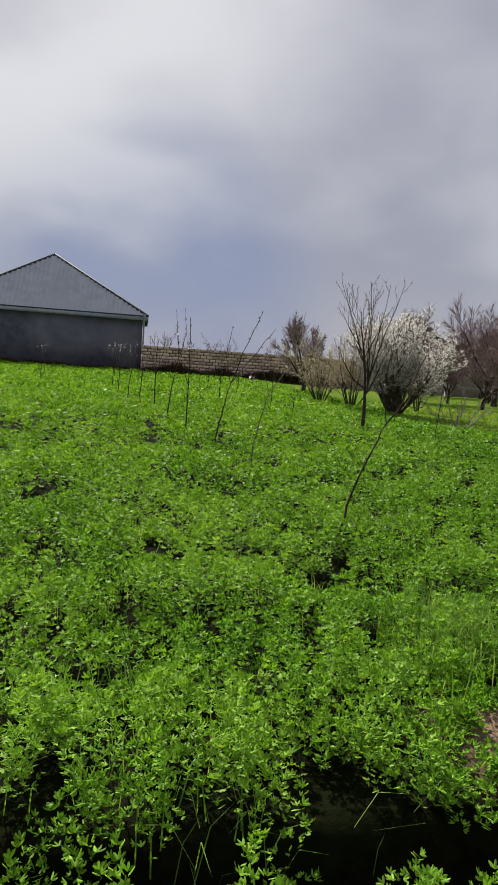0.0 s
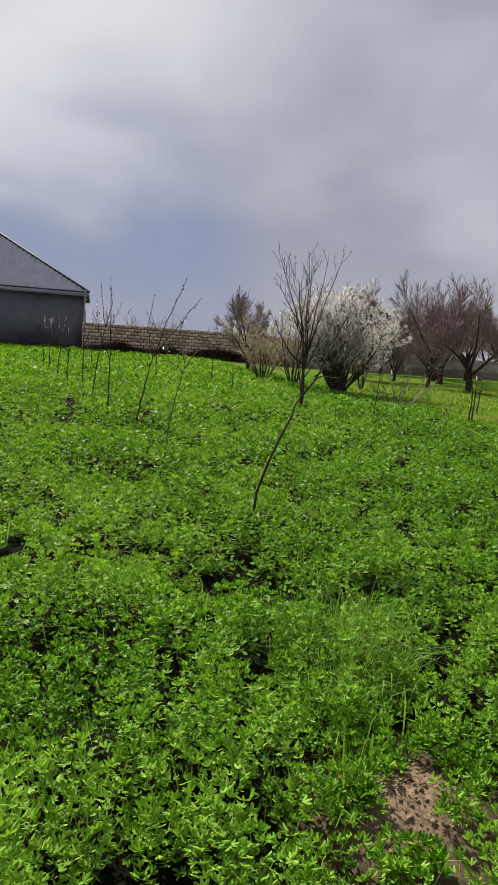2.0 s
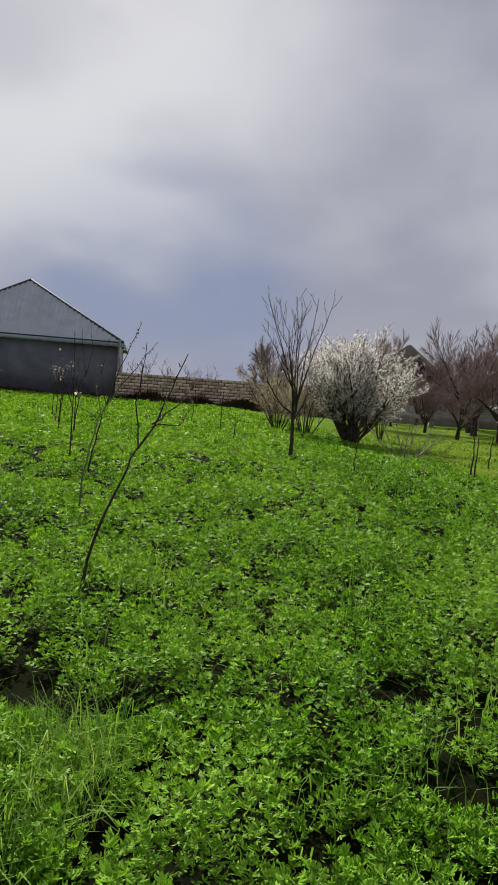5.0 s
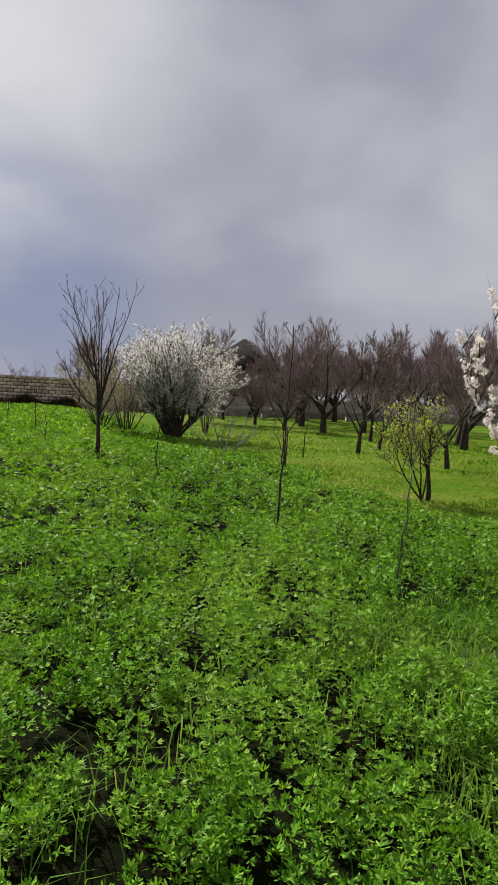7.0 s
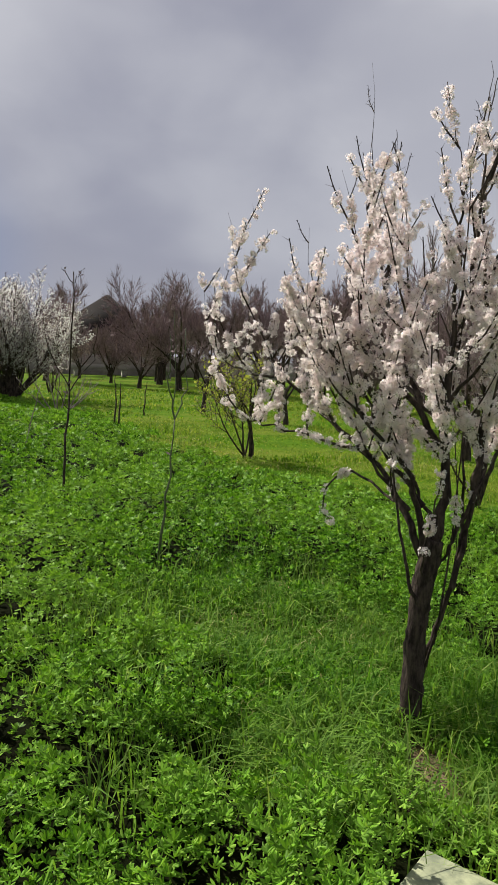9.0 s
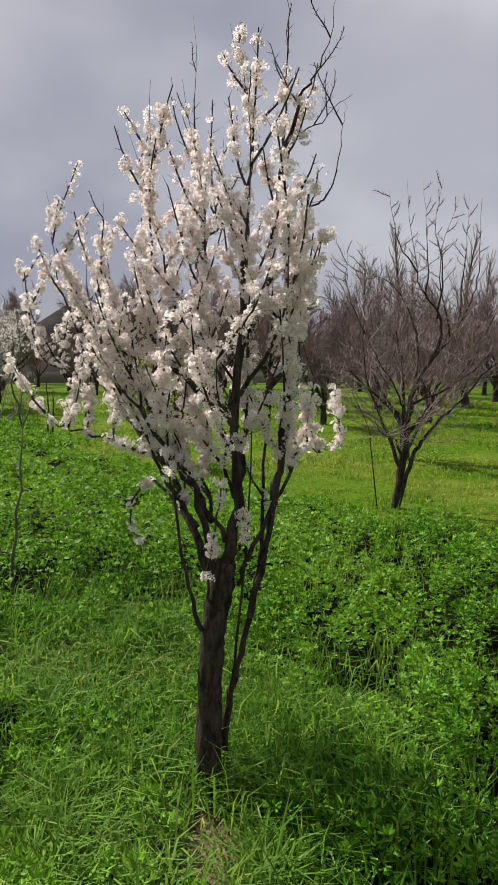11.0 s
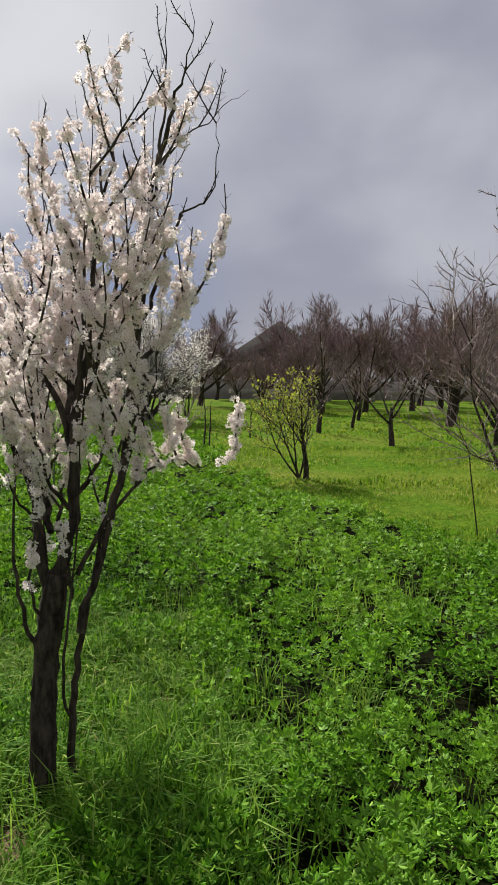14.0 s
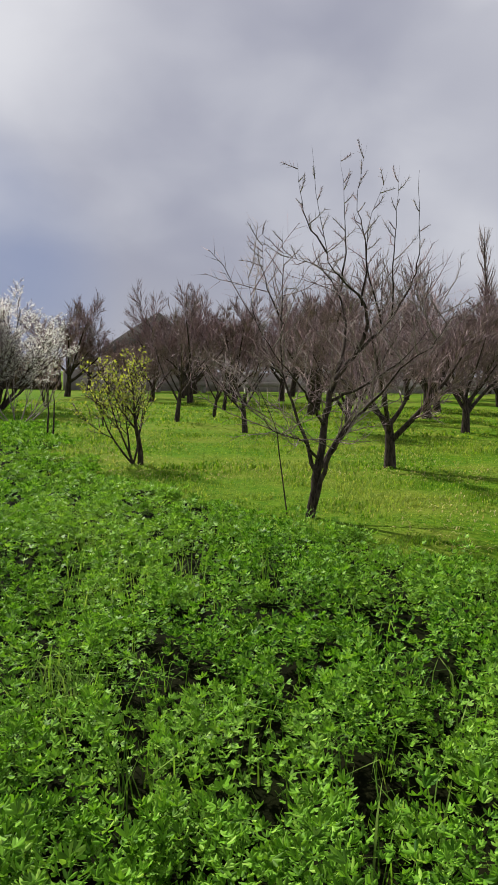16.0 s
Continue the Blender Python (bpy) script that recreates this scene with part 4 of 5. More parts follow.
ring += (np.sin(ring[:, [2]] * 31 + 5 * np.arctan2(ring[:, [1]], ring[:, [0]])) * 0.5 + wood.r.normal(0, 0.7, (len(ring), 1))) * 0.0028 * np.c_[np.sign(ring[:, :2]), np.zeros(len(ring))]
part("trunk", g, M_BARK, plum, "dark cracked bark", True)
# limbs: radius, side shoots, the height from which they are bare, and their course from the trunk's foot
PLUM_LIMBS = [
    (0.027, 8, 2.45, [(0.04, 0.0, 0.74), (0.09, 0.02, 0.95), (0.11, 0.08, 1.38), (0.28, 0.20, 1.77), (0.34, 0.27, 2.12), (0.36, 0.29, 2.35), (0.36, 0.30, 2.66)]),
    (0.012, 3, 2.30, [(0.34, 0.27, 2.10), (0.39, 0.25, 2.28), (0.43, 0.20, 2.39), (0.45, 0.10, 2.60)]),
    (0.016, 7, 2.10, [(0.21, 0.0, 0.95), (0.27, 0.05, 1.23), (0.30, 0.12, 1.60), (0.32, 0.20, 1.96), (0.39, 0.30, 2.17), (0.51, 0.30, 2.27), (0.65, 0.33, 2.39)]),
    (0.009, 3, 1.92, [(0.30, 0.12, 1.58), (0.37, 0.20, 1.77), (0.42, 0.22, 1.93), (0.52, 0.25, 2.01), (0.54, 0.20, 2.20), (0.53, 0.19, 2.31)]),
    (0.017, 7, 3.0, [(0.02, 0.01, 0.62), (-0.02, 0.05, 0.96), (-0.11, 0.15, 1.13), (-0.17, 0.30, 1.25), (-0.26, 0.50, 1.47), (-0.28, 0.55, 1.80)]),
    (0.018, 8, 2.28, [(0.10, 0.05, 1.10), (0.02, 0.20, 1.31), (-0.09, 0.40, 1.50), (-0.07, 0.45, 1.90), (-0.08, 0.44, 2.36)]),
    (0.016, 8, 2.30, [(0.09, 0.06, 1.20), (0.05, 0.28, 1.42), (0.12, 0.42, 1.84), (0.04, 0.46, 2.39)]),
    (0.010, 5, 3.0, [(0.11, -0.02, 0.78), (0.24, 0.0, 1.00), (0.39, 0.15, 1.12), (0.53, 0.25, 1.08), (0.65, 0.30, 1.16)]),
    (0.014, 7, 3.0, [(0.12, -0.03, 0.60), (0.21, 0.0, 0.95), (0.29, 0.06, 1.23), (0.34, 0.10, 1.39), (0.38, 0.20, 1.85)]),
    (0.019, 8, 3.0, [(0.02, 0.02, 0.70), (-0.04, 0.12, 0.90), (-0.05, 0.35, 1.05), (-0.18, 0.80, 1.10), (-0.32, 1.05, 1.14), (-0.41, 1.20, 1.22)]),
    (0.016, 10, 3.0, [(-0.05, 0.32, 1.04), (-0.10, 0.60, 1.17), (-0.18, 1.00, 1.37), (-0.26, 1.38, 1.79), (-0.29, 1.60, 2.22)]),
    (0.010, 6, 3.0, [(-0.17, 0.95, 1.34), (-0.27, 1.25, 1.37), (-0.37, 1.50, 1.48), (-0.42, 1.66, 1.90)]),
    (0.014, 7, 1.95, [(0.02, 0.05, 0.90), (-0.04, 0.22, 1.08), (-0.12, 0.50, 1.38), (-0.17, 0.72, 1.75), (-0.17, 0.80, 2.03)]),
    (0.015, 8, 2.15, [(0.10, 0.06, 1.20), (0.05, 0.35, 1.40), (0.0, 0.58, 1.80), (-0.12, 0.61, 2.24)]),
    (0.014, 6, 2.42, [(0.06, 0.36, 1.42), (0.18, 0.70, 1.80), (0.28, 1.02, 2.25), (0.32, 1.20, 2.97)]),
    (0.012, 5, 2.30, [(0.19, 0.72, 1.82), (0.33, 0.90, 2.05), (0.40, 1.01, 2.40)]),
    (0.012, 6, 2.55, [(0.13, 0.10, 1.42), (0.16, 0.14, 1.90), (0.22, 0.24, 2.20), (0.17, 0.34, 2.55)]),
    (0.011, 5, 2.22, [(0.11, 0.08, 1.35), (0.13, 0.06, 1.80), (0.16, 0.13, 2.34)]),
    (0.010, 4, 3.0, [(-0.10, 0.58, 1.16), (-0.20, 0.62, 1.40), (-0.23, 0.64, 1.75)]),
    (0.010, 5, 3.0, [(0.11, 0.06, 1.30), (0.20, -0.06, 1.55), (0.18, -0.12, 1.95)]),
    (0.010, 4, 3.0, [(0.30, 0.10, 1.45), (0.44, 0.30, 1.62), (0.54, 0.56, 1.84)]),
    (0.010, 6, 3.0, [(0.05, 0.02, 0.84), (0.04, 0.18, 1.02), (0.10, 0.34, 1.20), (0.14, 0.40, 1.60)]),
    (0.010, 6, 3.0, [(-0.02, 0.08, 0.88), (-0.10, 0.30, 1.08), (-0.12, 0.42, 1.30), (-0.20, 0.50, 1.62)]),
    (0.010, 6, 3.0, [(0.10, 0.03, 1.02), (0.20, 0.20, 1.20), (0.26, 0.36, 1.50), (0.26, 0.42, 1.90)]),
    (0.009, 4, 3.0, [(0.08, 0.02, 0.98), (0.0, -0.08, 1.20), (-0.04, -0.10, 1.55)]),
]
blooming = []


def bloom_along(line, bare_from, dense):
    """Keeps the stretches of a twig that carry flowers: thick in the middle of the crown, few low down, none on the whips."""
    for a, b in zip(line[:-1], line[1:]):
        z = (a[2] + b[2]) / 2
        share = dense * float(smooth(0.68, 0.95, z)) * (1.0 - 0.45 * float(smooth(1.75, 2.3, z)))
        if z < bare_from and wood.r.rand() < share:
            blooming.append(np.array([a, b]))


for n, (rad, kids, bare_from, course) in enumerate(PLUM_LIMBS):
    pts = flowing(course, 5, 0.006, wood.r)
    g = Geo()
    g.tube(pts, 0.86 * rad * np.linspace(1.0, 0.10, len(pts)) ** 1.45, 8)
    part("limb", g, M_BARK, plum, smooth=True)
    bloom_along(pts[len(pts) // 3:], bare_from, 0.62 if rad > 0.0105 else 0.38)
    for q in range(kids):
        s = (0.22 + 0.74 * (q + wood.r.rand() * 0.8) / kids) * (len(pts) - 1)
        i = min(int(s), len(pts) - 2)
        p = pts[i] + (pts[i + 1] - pts[i]) * (s - i)
        side = unit(wood.r.normal(0, 1.0, 3) * (1, 1, 0.1))
        before = len(wood.seats)
        whip = p[2] > bare_from - 0.15
        wood.limb(p, unit(side * 0.58 + (0, 0, 0.64)), wood.r.uniform(0.18, 0.50) * (1.1 - 0.35 * s / len(pts)) * (0.55 if whip else 1.0), 0.0028 if whip else 0.0048, 1, SPUR)
        grown_now = wood.seats[before:]
        full = wood.r.uniform(0.30, 1.0)
        for line in grown_now:
            bloom_along(line[:-1] if len(line) > 3 else line, bare_from, full)
crown = part("crown", wood.stout((1,), (6, 5, 4, 3)), M_BARK, plum, smooth=True)
tagged(part("twig_mass", wood.fine(0.0011), M_BARK, crown), kind="stuff")
hang = [[(-0.04, 0.16, 0.90), (-0.05, 0.48, 0.96), (-0.11, 0.60, 0.88), (-0.11, 0.62, 0.77), (-0.08, 0.60, 0.72)], [(0.0, 0.0, 0.62), (-0.03, -0.04, 0.74), (-0.01, -0.06, 0.90), (0.0, -0.07, 1.06)],
        [(0.09, 0.0, 0.70), (0.09, -0.06, 0.82), (0.07, -0.07, 0.95)], [(-0.04, 0.14, 0.92), (-0.10, 0.10, 1.0), (-0.13, 0.06, 1.10)]]
for line in hang:
    line = flowing(line, 4, 0.003, wood.r)
    g = Geo()
    g.tube(line, np.linspace(0.006, 0.002, len(line)), 5)
    part("shoot", g, M_BARK, plum, smooth=True)
    blooming += [np.array([a, b]) for a, b in zip(line[4:-1], line[5:]) if wood.r.rand() < 0.7]
g, eye = flowers(blooming, 29000, 0.0108, 92, 5, 0.024, 0.1, together=6)
blossom = tagged(part("blossom", g, M_PETAL, plum, "crowded five-petalled white flowers"), kind="stuff")
tagged(part("flower_eye", eye, M_STAMEN, blossom, "dark flower centres"), kind="stuff")
for course, rad in (([(0.074, 0.07, -0.05), (0.078, 0.06, 0.22), (0.10, 0.02, 0.42), (0.13, -0.02, 0.62), (0.17, -0.01, 0.80), (0.21, 0.0, 0.98)], 0.015),
                    ([(0.08, 0.06, 0.24), (0.07, -0.03, 0.45), (0.10, -0.03, 0.75), (0.12, -0.02, 1.2)], 0.006),
                    ([(0.16, -0.01, 0.76), (0.19, 0.05, 1.0), (0.26, 0.15, 1.3), (0.28, 0.2, 1.7)], 0.007),
                    ([(0.0, 0.0, 0.50), (-0.05, 0.0, 0.62), (-0.09, 0.03, 0.82), (-0.11, 0.12, 1.15)], 0.009)):
    p = flowing(course, 4, 0.004, wood.r)
    g = Geo()
    g.tube(p, np.linspace(rad, rad * 0.35, len(p)), 7)
    part("sucker", g, M_BARK, plum, smooth=True)


# ---- saplings and stakes in the crop ----
def sapling(x, y, z0, lines, mat, label, group, buds=0, seed=0, name="sapling", white=0):
    """Thin stems given as (radius, points from the foot)."""
    tree = thing(name, (x, y, z0), label, "sapling" if name == "sapling" else name, group)
    seats = []
    for n, (rad, pts) in enumerate(lines):
        p = np.array(pts, float)
        q = np.linspace(0, len(p) - 1, 3 * len(p))
        p = np.stack([np.interp(q, np.arange(len(p)), p[:, c]) for c in range(3)], 1)
        p[1:-1] += np.random.RandomState(seed + n).normal(0, 0.008, (len(p) - 2, 3))
        g = Geo()
        g.tube(p, np.linspace(rad, rad * 0.35, len(p)), 5)
        part("stem" if n == 0 else "shoot", g, mat, tree, smooth=True)
        seats.append(p[len(p) // 3:])
    if buds:
        b = leaves(seats, buds, 0.035, seed + 5, 0.01)
        tagged(part("buds", b, M_TWIG, tree, "swelling buds"), kind="stuff")
    if white:
        g, eye = flowers(seats, max(4, white // 3), 0.018, seed + 6, 4, 0.05, first=0.6)
        tagged(part("blossom", g, M_PETAL, tree, "a few white flowers"), kind="stuff")
    return tree


lab, grp = "thin leaning dark sapling with a forked top", "saplings"
sapling(-0.80, 4.49, gz(-.80, 4.49), [(0.014, [(0, 0, -0.05), (0.05, 0, 0.35), (0.22, 0, 0.85), (0.34, 0.02, 1.12)]),
        (0.008, [(0.33, 0.02, 1.1), (0.5, 0.0, 1.4), (0.62, -0.02, 1.72)]), (0.006, [(0.42, 0.0, 1.27), (0.60, 0.05, 1.42), (0.66, 0.06, 1.55)]),
        (0.006, [(0.34, 0.02, 1.12), (0.30, 0.1, 1.4), (0.34, 0.1, 1.78)]), (0.005, [(0.42, 0.0, 1.25), (0.60, -0.08, 1.28), (0.70, -0.1, 1.42)])], M_BARK, lab, grp, 40, 1)
sapling(-1.66, 7.59, gz(-1.66, 7.59), [(0.013, [(0, 0, -0.05), (0.04, 0, 0.45), (0.14, 0, 0.95), (0.20, 0, 1.2)]), (0.007, [(0.18, 0, 1.15), (0.35, 0, 1.4), (0.46, 0, 1.68)]),
        (0.006, [(0.2, 0, 1.2), (0.10, 0.1, 1.5), (0.14, 0.1, 1.75)]), (0.005, [(0.18, 0, 1.1), (0.0, -0.1, 1.25), (-0.05, -0.1, 1.45)])], M_SHOOT, "thin greenish sapling with a few opening leaves", grp, 40, 2, white=14)
sapling(-2.32, 10.5, gz(-2.32, 10.5), [(0.017, [(0, 0, -0.05), (0.05, 0, 0.4), (0.15, 0, 0.9), (0.22, 0, 1.15)]), (0.010, [(0.22, 0, 1.15), (0.40, 0, 1.7), (0.68, 0, 2.4)]),
        (0.009, [(0.22, 0, 1.15), (0.55, 0, 1.6), (0.92, 0.05, 2.12)]), (0.007, [(0.22, 0, 1.12), (0.10, 0.1, 1.6), (0.18, 0.1, 2.12)])], M_BARK, lab, grp, 70, 3)
sapling(-2.98, 11.8, gz(-2.98, 11.8), [(0.016, [(0, 0, -0.05), (0.02, 0, 0.8), (-0.02, 0, 2.25)]), (0.007, [(0.0, 0, 1.0), (-0.2, 0, 1.5), (-0.25, 0, 2.0)])], M_BARK, "straight thin bare sapling", grp, 30, 4, white=10)
sapling(-3.72, 14.4, gz(-3.72, 14.4), [(0.016, [(0, 0, -0.05), (0.12, 0, 0.9), (0.26, 0, 1.6)]), (0.008, [(0.24, 0, 1.5), (0.16, 0, 2.0), (0.10, 0, 2.5)]), (0.008, [(0.24, 0, 1.5), (0.36, 0, 2.0), (0.30, 0, 2.55)])], M_BARK, lab, grp, 30, 5)
SPRIGS = [(-4.45, 17.2, 1.9, 10), (-4.84, 17.2, 1.5, 8), (-5.77, 20.3, 1.75, 60), (-6.48, 22.3, 1.8, 60), (-6.9, 23.2, 1.7, 50), (-4.04, 29.0, 1.0, 0), (-2.96, 21.1, 1.3, 4), (-0.66, 19.5, 0.8, 0),
          (-2.66, 26.5, 1.1, 0), (-1.26, 22.8, 1.5, 40), (-10.5, 26.5, 1.5, 40), (-11.5, 30.0, 1.5, 40), (-8.4, 30.5, 1.5, 20), (-6.0, 27.0, 1.2, 6)]
for n, (x, y, h, white) in enumerate(SPRIGS):
    sapling(x, y, gz(x, y), [(0.017, [(0, 0, -0.05), (0.04 * (n % 3), 0, h * 0.55), (0.02, 0, h)]), (0.008, [(0.03, 0, h * 0.5), (-0.16, 0.1, h * 0.8), (-0.2, 0.1, h * 0.98)]),
            (0.008, [(0.03, 0, h * 0.55), (0.2, 0, h * 0.85), (0.22, 0, h * 1.02)])], M_BARK, "distant thin sapling with white flower buds" if white > 5 else "distant thin bare sapling", grp, 10, 10 + n, white=white)
sapling(2.73, 7.2, gz(2.73, 7.2), [(0.014, [(0, 0, -0.05), (0.0, 0, 0.6), (0.02, 0, 1.2), (0.04, 0, 2.1)]), (0.006, [(0.02, 0, 1.05), (0.22, 0, 1.35), (0.28, 0, 1.75)]), (0.006, [(0.02, 0, 1.1), (-0.16, 0.1, 1.4), (-0.2, 0.1, 1.7)]),
        (0.004, [(0.04, 0, 2.0), (0.10, 0, 2.1), (0.13, 0, 2.13)]), (0.004, [(0.04, 0, 2.0), (-0.03, 0, 2.1), (-0.06, 0, 2.13)]), (0.005, [(0.02, 0, 0.9), (-0.1, 0, 1.1), (-0.12, 0, 1.35)])], M_BARK, "straight slender sapling with a tufted tip", grp, 40, 50)
sapling(3.13, 5.29, gz(3.13, 5.29), [(0.012, [(0, 0, -0.05), (0.04, 0, 0.5), (0.08, 0, 1.0)]), (0.007, [(0.08, 0, 1.0), (0.03, 0, 1.25), (0.03, 0, 1.55)]), (0.006, [(0.08, 0, 1.0), (0.15, 0, 1.2), (0.13, 0, 1.6)]), (0.005, [(0.08, 0, 1.0), (0.08, 0.03, 1.3), (0.06, 0.03, 1.7)])],
        M_SHOOT, "slender green-stemmed sapling forked at the top", grp, 24, 60)
sapling(1.81, 11.98, gz(1.81, 11.98), [(0.013, [(0, 0, -0.05), (0.01, 0, 0.5), (0.05, 0, 1.3)]), (0.005, [(0.02, 0, 0.8), (0.12, 0, 1.1), (0.14, 0, 1.25)])], M_BARK, "straight thin bare sapling", grp, 10, 70)
sapling(2.56, 10.5, gz(2.56, 10.5), [(0.012, [(0, 0, -0.05), (0.08, 0, 0.45), (0.2, 0, 0.95)])], M_PALE, "thin pale leaning stake in the crop", "stakes", 0, 80, "stake")
for n, (x, y, h) in enumerate([(4.45, 14.4, 1.0), (4.55, 14.5, 0.85), (5.6, 17.0, 0.8)]):
    sapling(x, y, gz(x, y), [(0.022, [(0, 0, -0.1), (0.01, 0, h * 0.5), (-0.01 + 0.03 * n, 0, h)])], M_BARK, "short dark wooden stake in the turf", "stakes", 0, 90 + n, "stake")

# slab lying over the furrow
g = Geo()
g.box((-0.22, -0.2, 0.0), (0.22, 0.2, 0.035), 0.55)
slab = part("slab", g, M_SLAB, None, "pale greenish flat slab lying in the grass")
slab.location = (3.07, 1.99, gz(3.07, 1.99) + 0.06)
tagged(slab, category="slab")
bev = slab.modifiers.new("worn", "BEVEL")
bev.width, bev.segments = 0.006, 2


# ---- the crop, the grass and the turf ----
WAY = np.array([(-1.6, -1.5), (-1.2, -0.8), (-0.7, -0.54), (0.0, 0.0), (0.5, 0.36), (1.3, 0.7), (2.0, 0.8), (3.0, 0.9), (3.7, 0.82), (4.7, 0.88)])


def from_way(x, y):
    return np.min([np.hypot(x - a, y - b) for a, b in WAY], axis=0)


def in_view_plan(x, y):
    left = -1.75 - 0.405 * (y + 1.53)
    right = np.maximum(2.6 + 1.04 * (y - 0.9), 4.9 + 0.74 * (y - 0.8))
    near = np.interp(x, [-3.5, -2.2, -1.0, -0.4, 0.3, 1.0, 2.0, 3.5, 5.0, 6.5], [-0.7, -0.4, -0.05, 0.25, 1.30, 1.75, 1.9, 1.85, 1.9, 1.7])
    return (x > left) & (x < right) & (y > near)


def bare(x, y):
    """Where nothing is sown: furrow, mound and gaps."""
    off, along = ditch_off(x, y)
    hole = (np.abs(off + 0.02 * np.sin(along * 9)) < 0.140) & (along < 1.5)
    hole |= (np.hypot((x - MOUND[0] - 0.25 * (y - MOUND[1])) * 1.25, (y - MOUND[1]) * 0.7) + (value_noise(x, y, 0.15, 3) - 0.5) * 0.14) < 0.135
    hole |= np.hypot(x - 3.07, y - 1.99) < 0.23
    for a, b, c in GAPS:
        hole |= np.hypot(x - a, (y - b) * 1.25) + (value_noise(x, y, 0.12, 4) - 0.5) * 0.12 < c * 0.8
    return hole


def sow(rs, lo, hi, per_m2, keep):
    """Random places in the plan between two distances from the walk."""
    y1 = min(hi + 1.0, 47.0)
    x0, x1 = (-2.4 - 0.42 * (y1 + 1.5), 5.2 + 1.1 * y1) if hi < 21 else (-22.0, 8.0)
    count = int((x1 - x0) * (y1 + 0.7) * per_m2)
    x, y = rs.uniform(x0, x1, count), rs.uniform(-0.7, y1, count)
    d = from_way(x, y)
    ok = (d >= lo) & (d < hi) & in_view_plan(x, y)
    x, y = x[ok], y[ok]
    ok = keep(x, y)
    return x[ok], y[ok]


def turned(rs, n):
    t = rs.rand(n) * 2 * np.pi
    return np.stack([np.cos(t), np.sin(t), np.zeros(n)], 1)


def stocks(rs, lo, hi, gap, keep):
    """Crowns of the crop on an uneven lattice between two distances from the walk."""
    y1 = min(hi + 1.0, 47.0)
    x0, x1 = (-2.4 - 0.42 * (y1 + 1.5), 5.2 + 1.1 * y1) if hi < 21 else (-22.0, 8.0)
    x, y = (a.ravel() for a in np.meshgrid(np.arange(x0, x1, gap), np.arange(-0.7, y1, gap)))
    x, y = x + rs.uniform(-0.48, 0.48, len(x)) * gap, y + rs.uniform(-0.48, 0.48, len(x)) * gap
    d = from_way(x, y)
    ok = (d >= lo) & (d < hi) & in_view_plan(x, y)
    x, y = x[ok], y[ok]
    ok = keep(x, y)
    return x[ok], y[ok]


def stand(x, y):
    """Height of the crop over the plan: lush clumps, thin spots, and low plants round the gaps."""
    h = 0.13 + 0.31 * smooth(0.26, 0.74, 0.36 * value_noise(x, y, 0.70, 21) + 0.44 * value_noise(x, y, 0.30, 22) + 0.20 * value_noise(x, y, 1.9, 23))
    low = np.ones_like(x)
    for a, b, c in GAPS:
        low = np.minimum(low, 0.45 + 0.55 * smooth(c * 0.8, c * 2.0, np.hypot(x - a, (y - b + 0.5 * c) * 0.75)))
    off, along = ditch_off(x, y)
    low = np.where((off < 0) & (off > -0.6) & (along < 0.4), 1.2, low)
    low = np.minimum(low, 0.6 + 0.4 * smooth(0.22, 0.36, np.hypot(x - MOUND[0], (y - MOUND[1]) * 0.8)))
    edge = 0.22 + 0.78 * smooth(0.2, -1.5, turf_side(x, y))
    edge = edge * (0.40 + 0.60 * smooth(1.0, 2.4, verge_off(x, y)))
    return h * low * edge * (1.0 - 0.5 * smooth(9, 20, y))


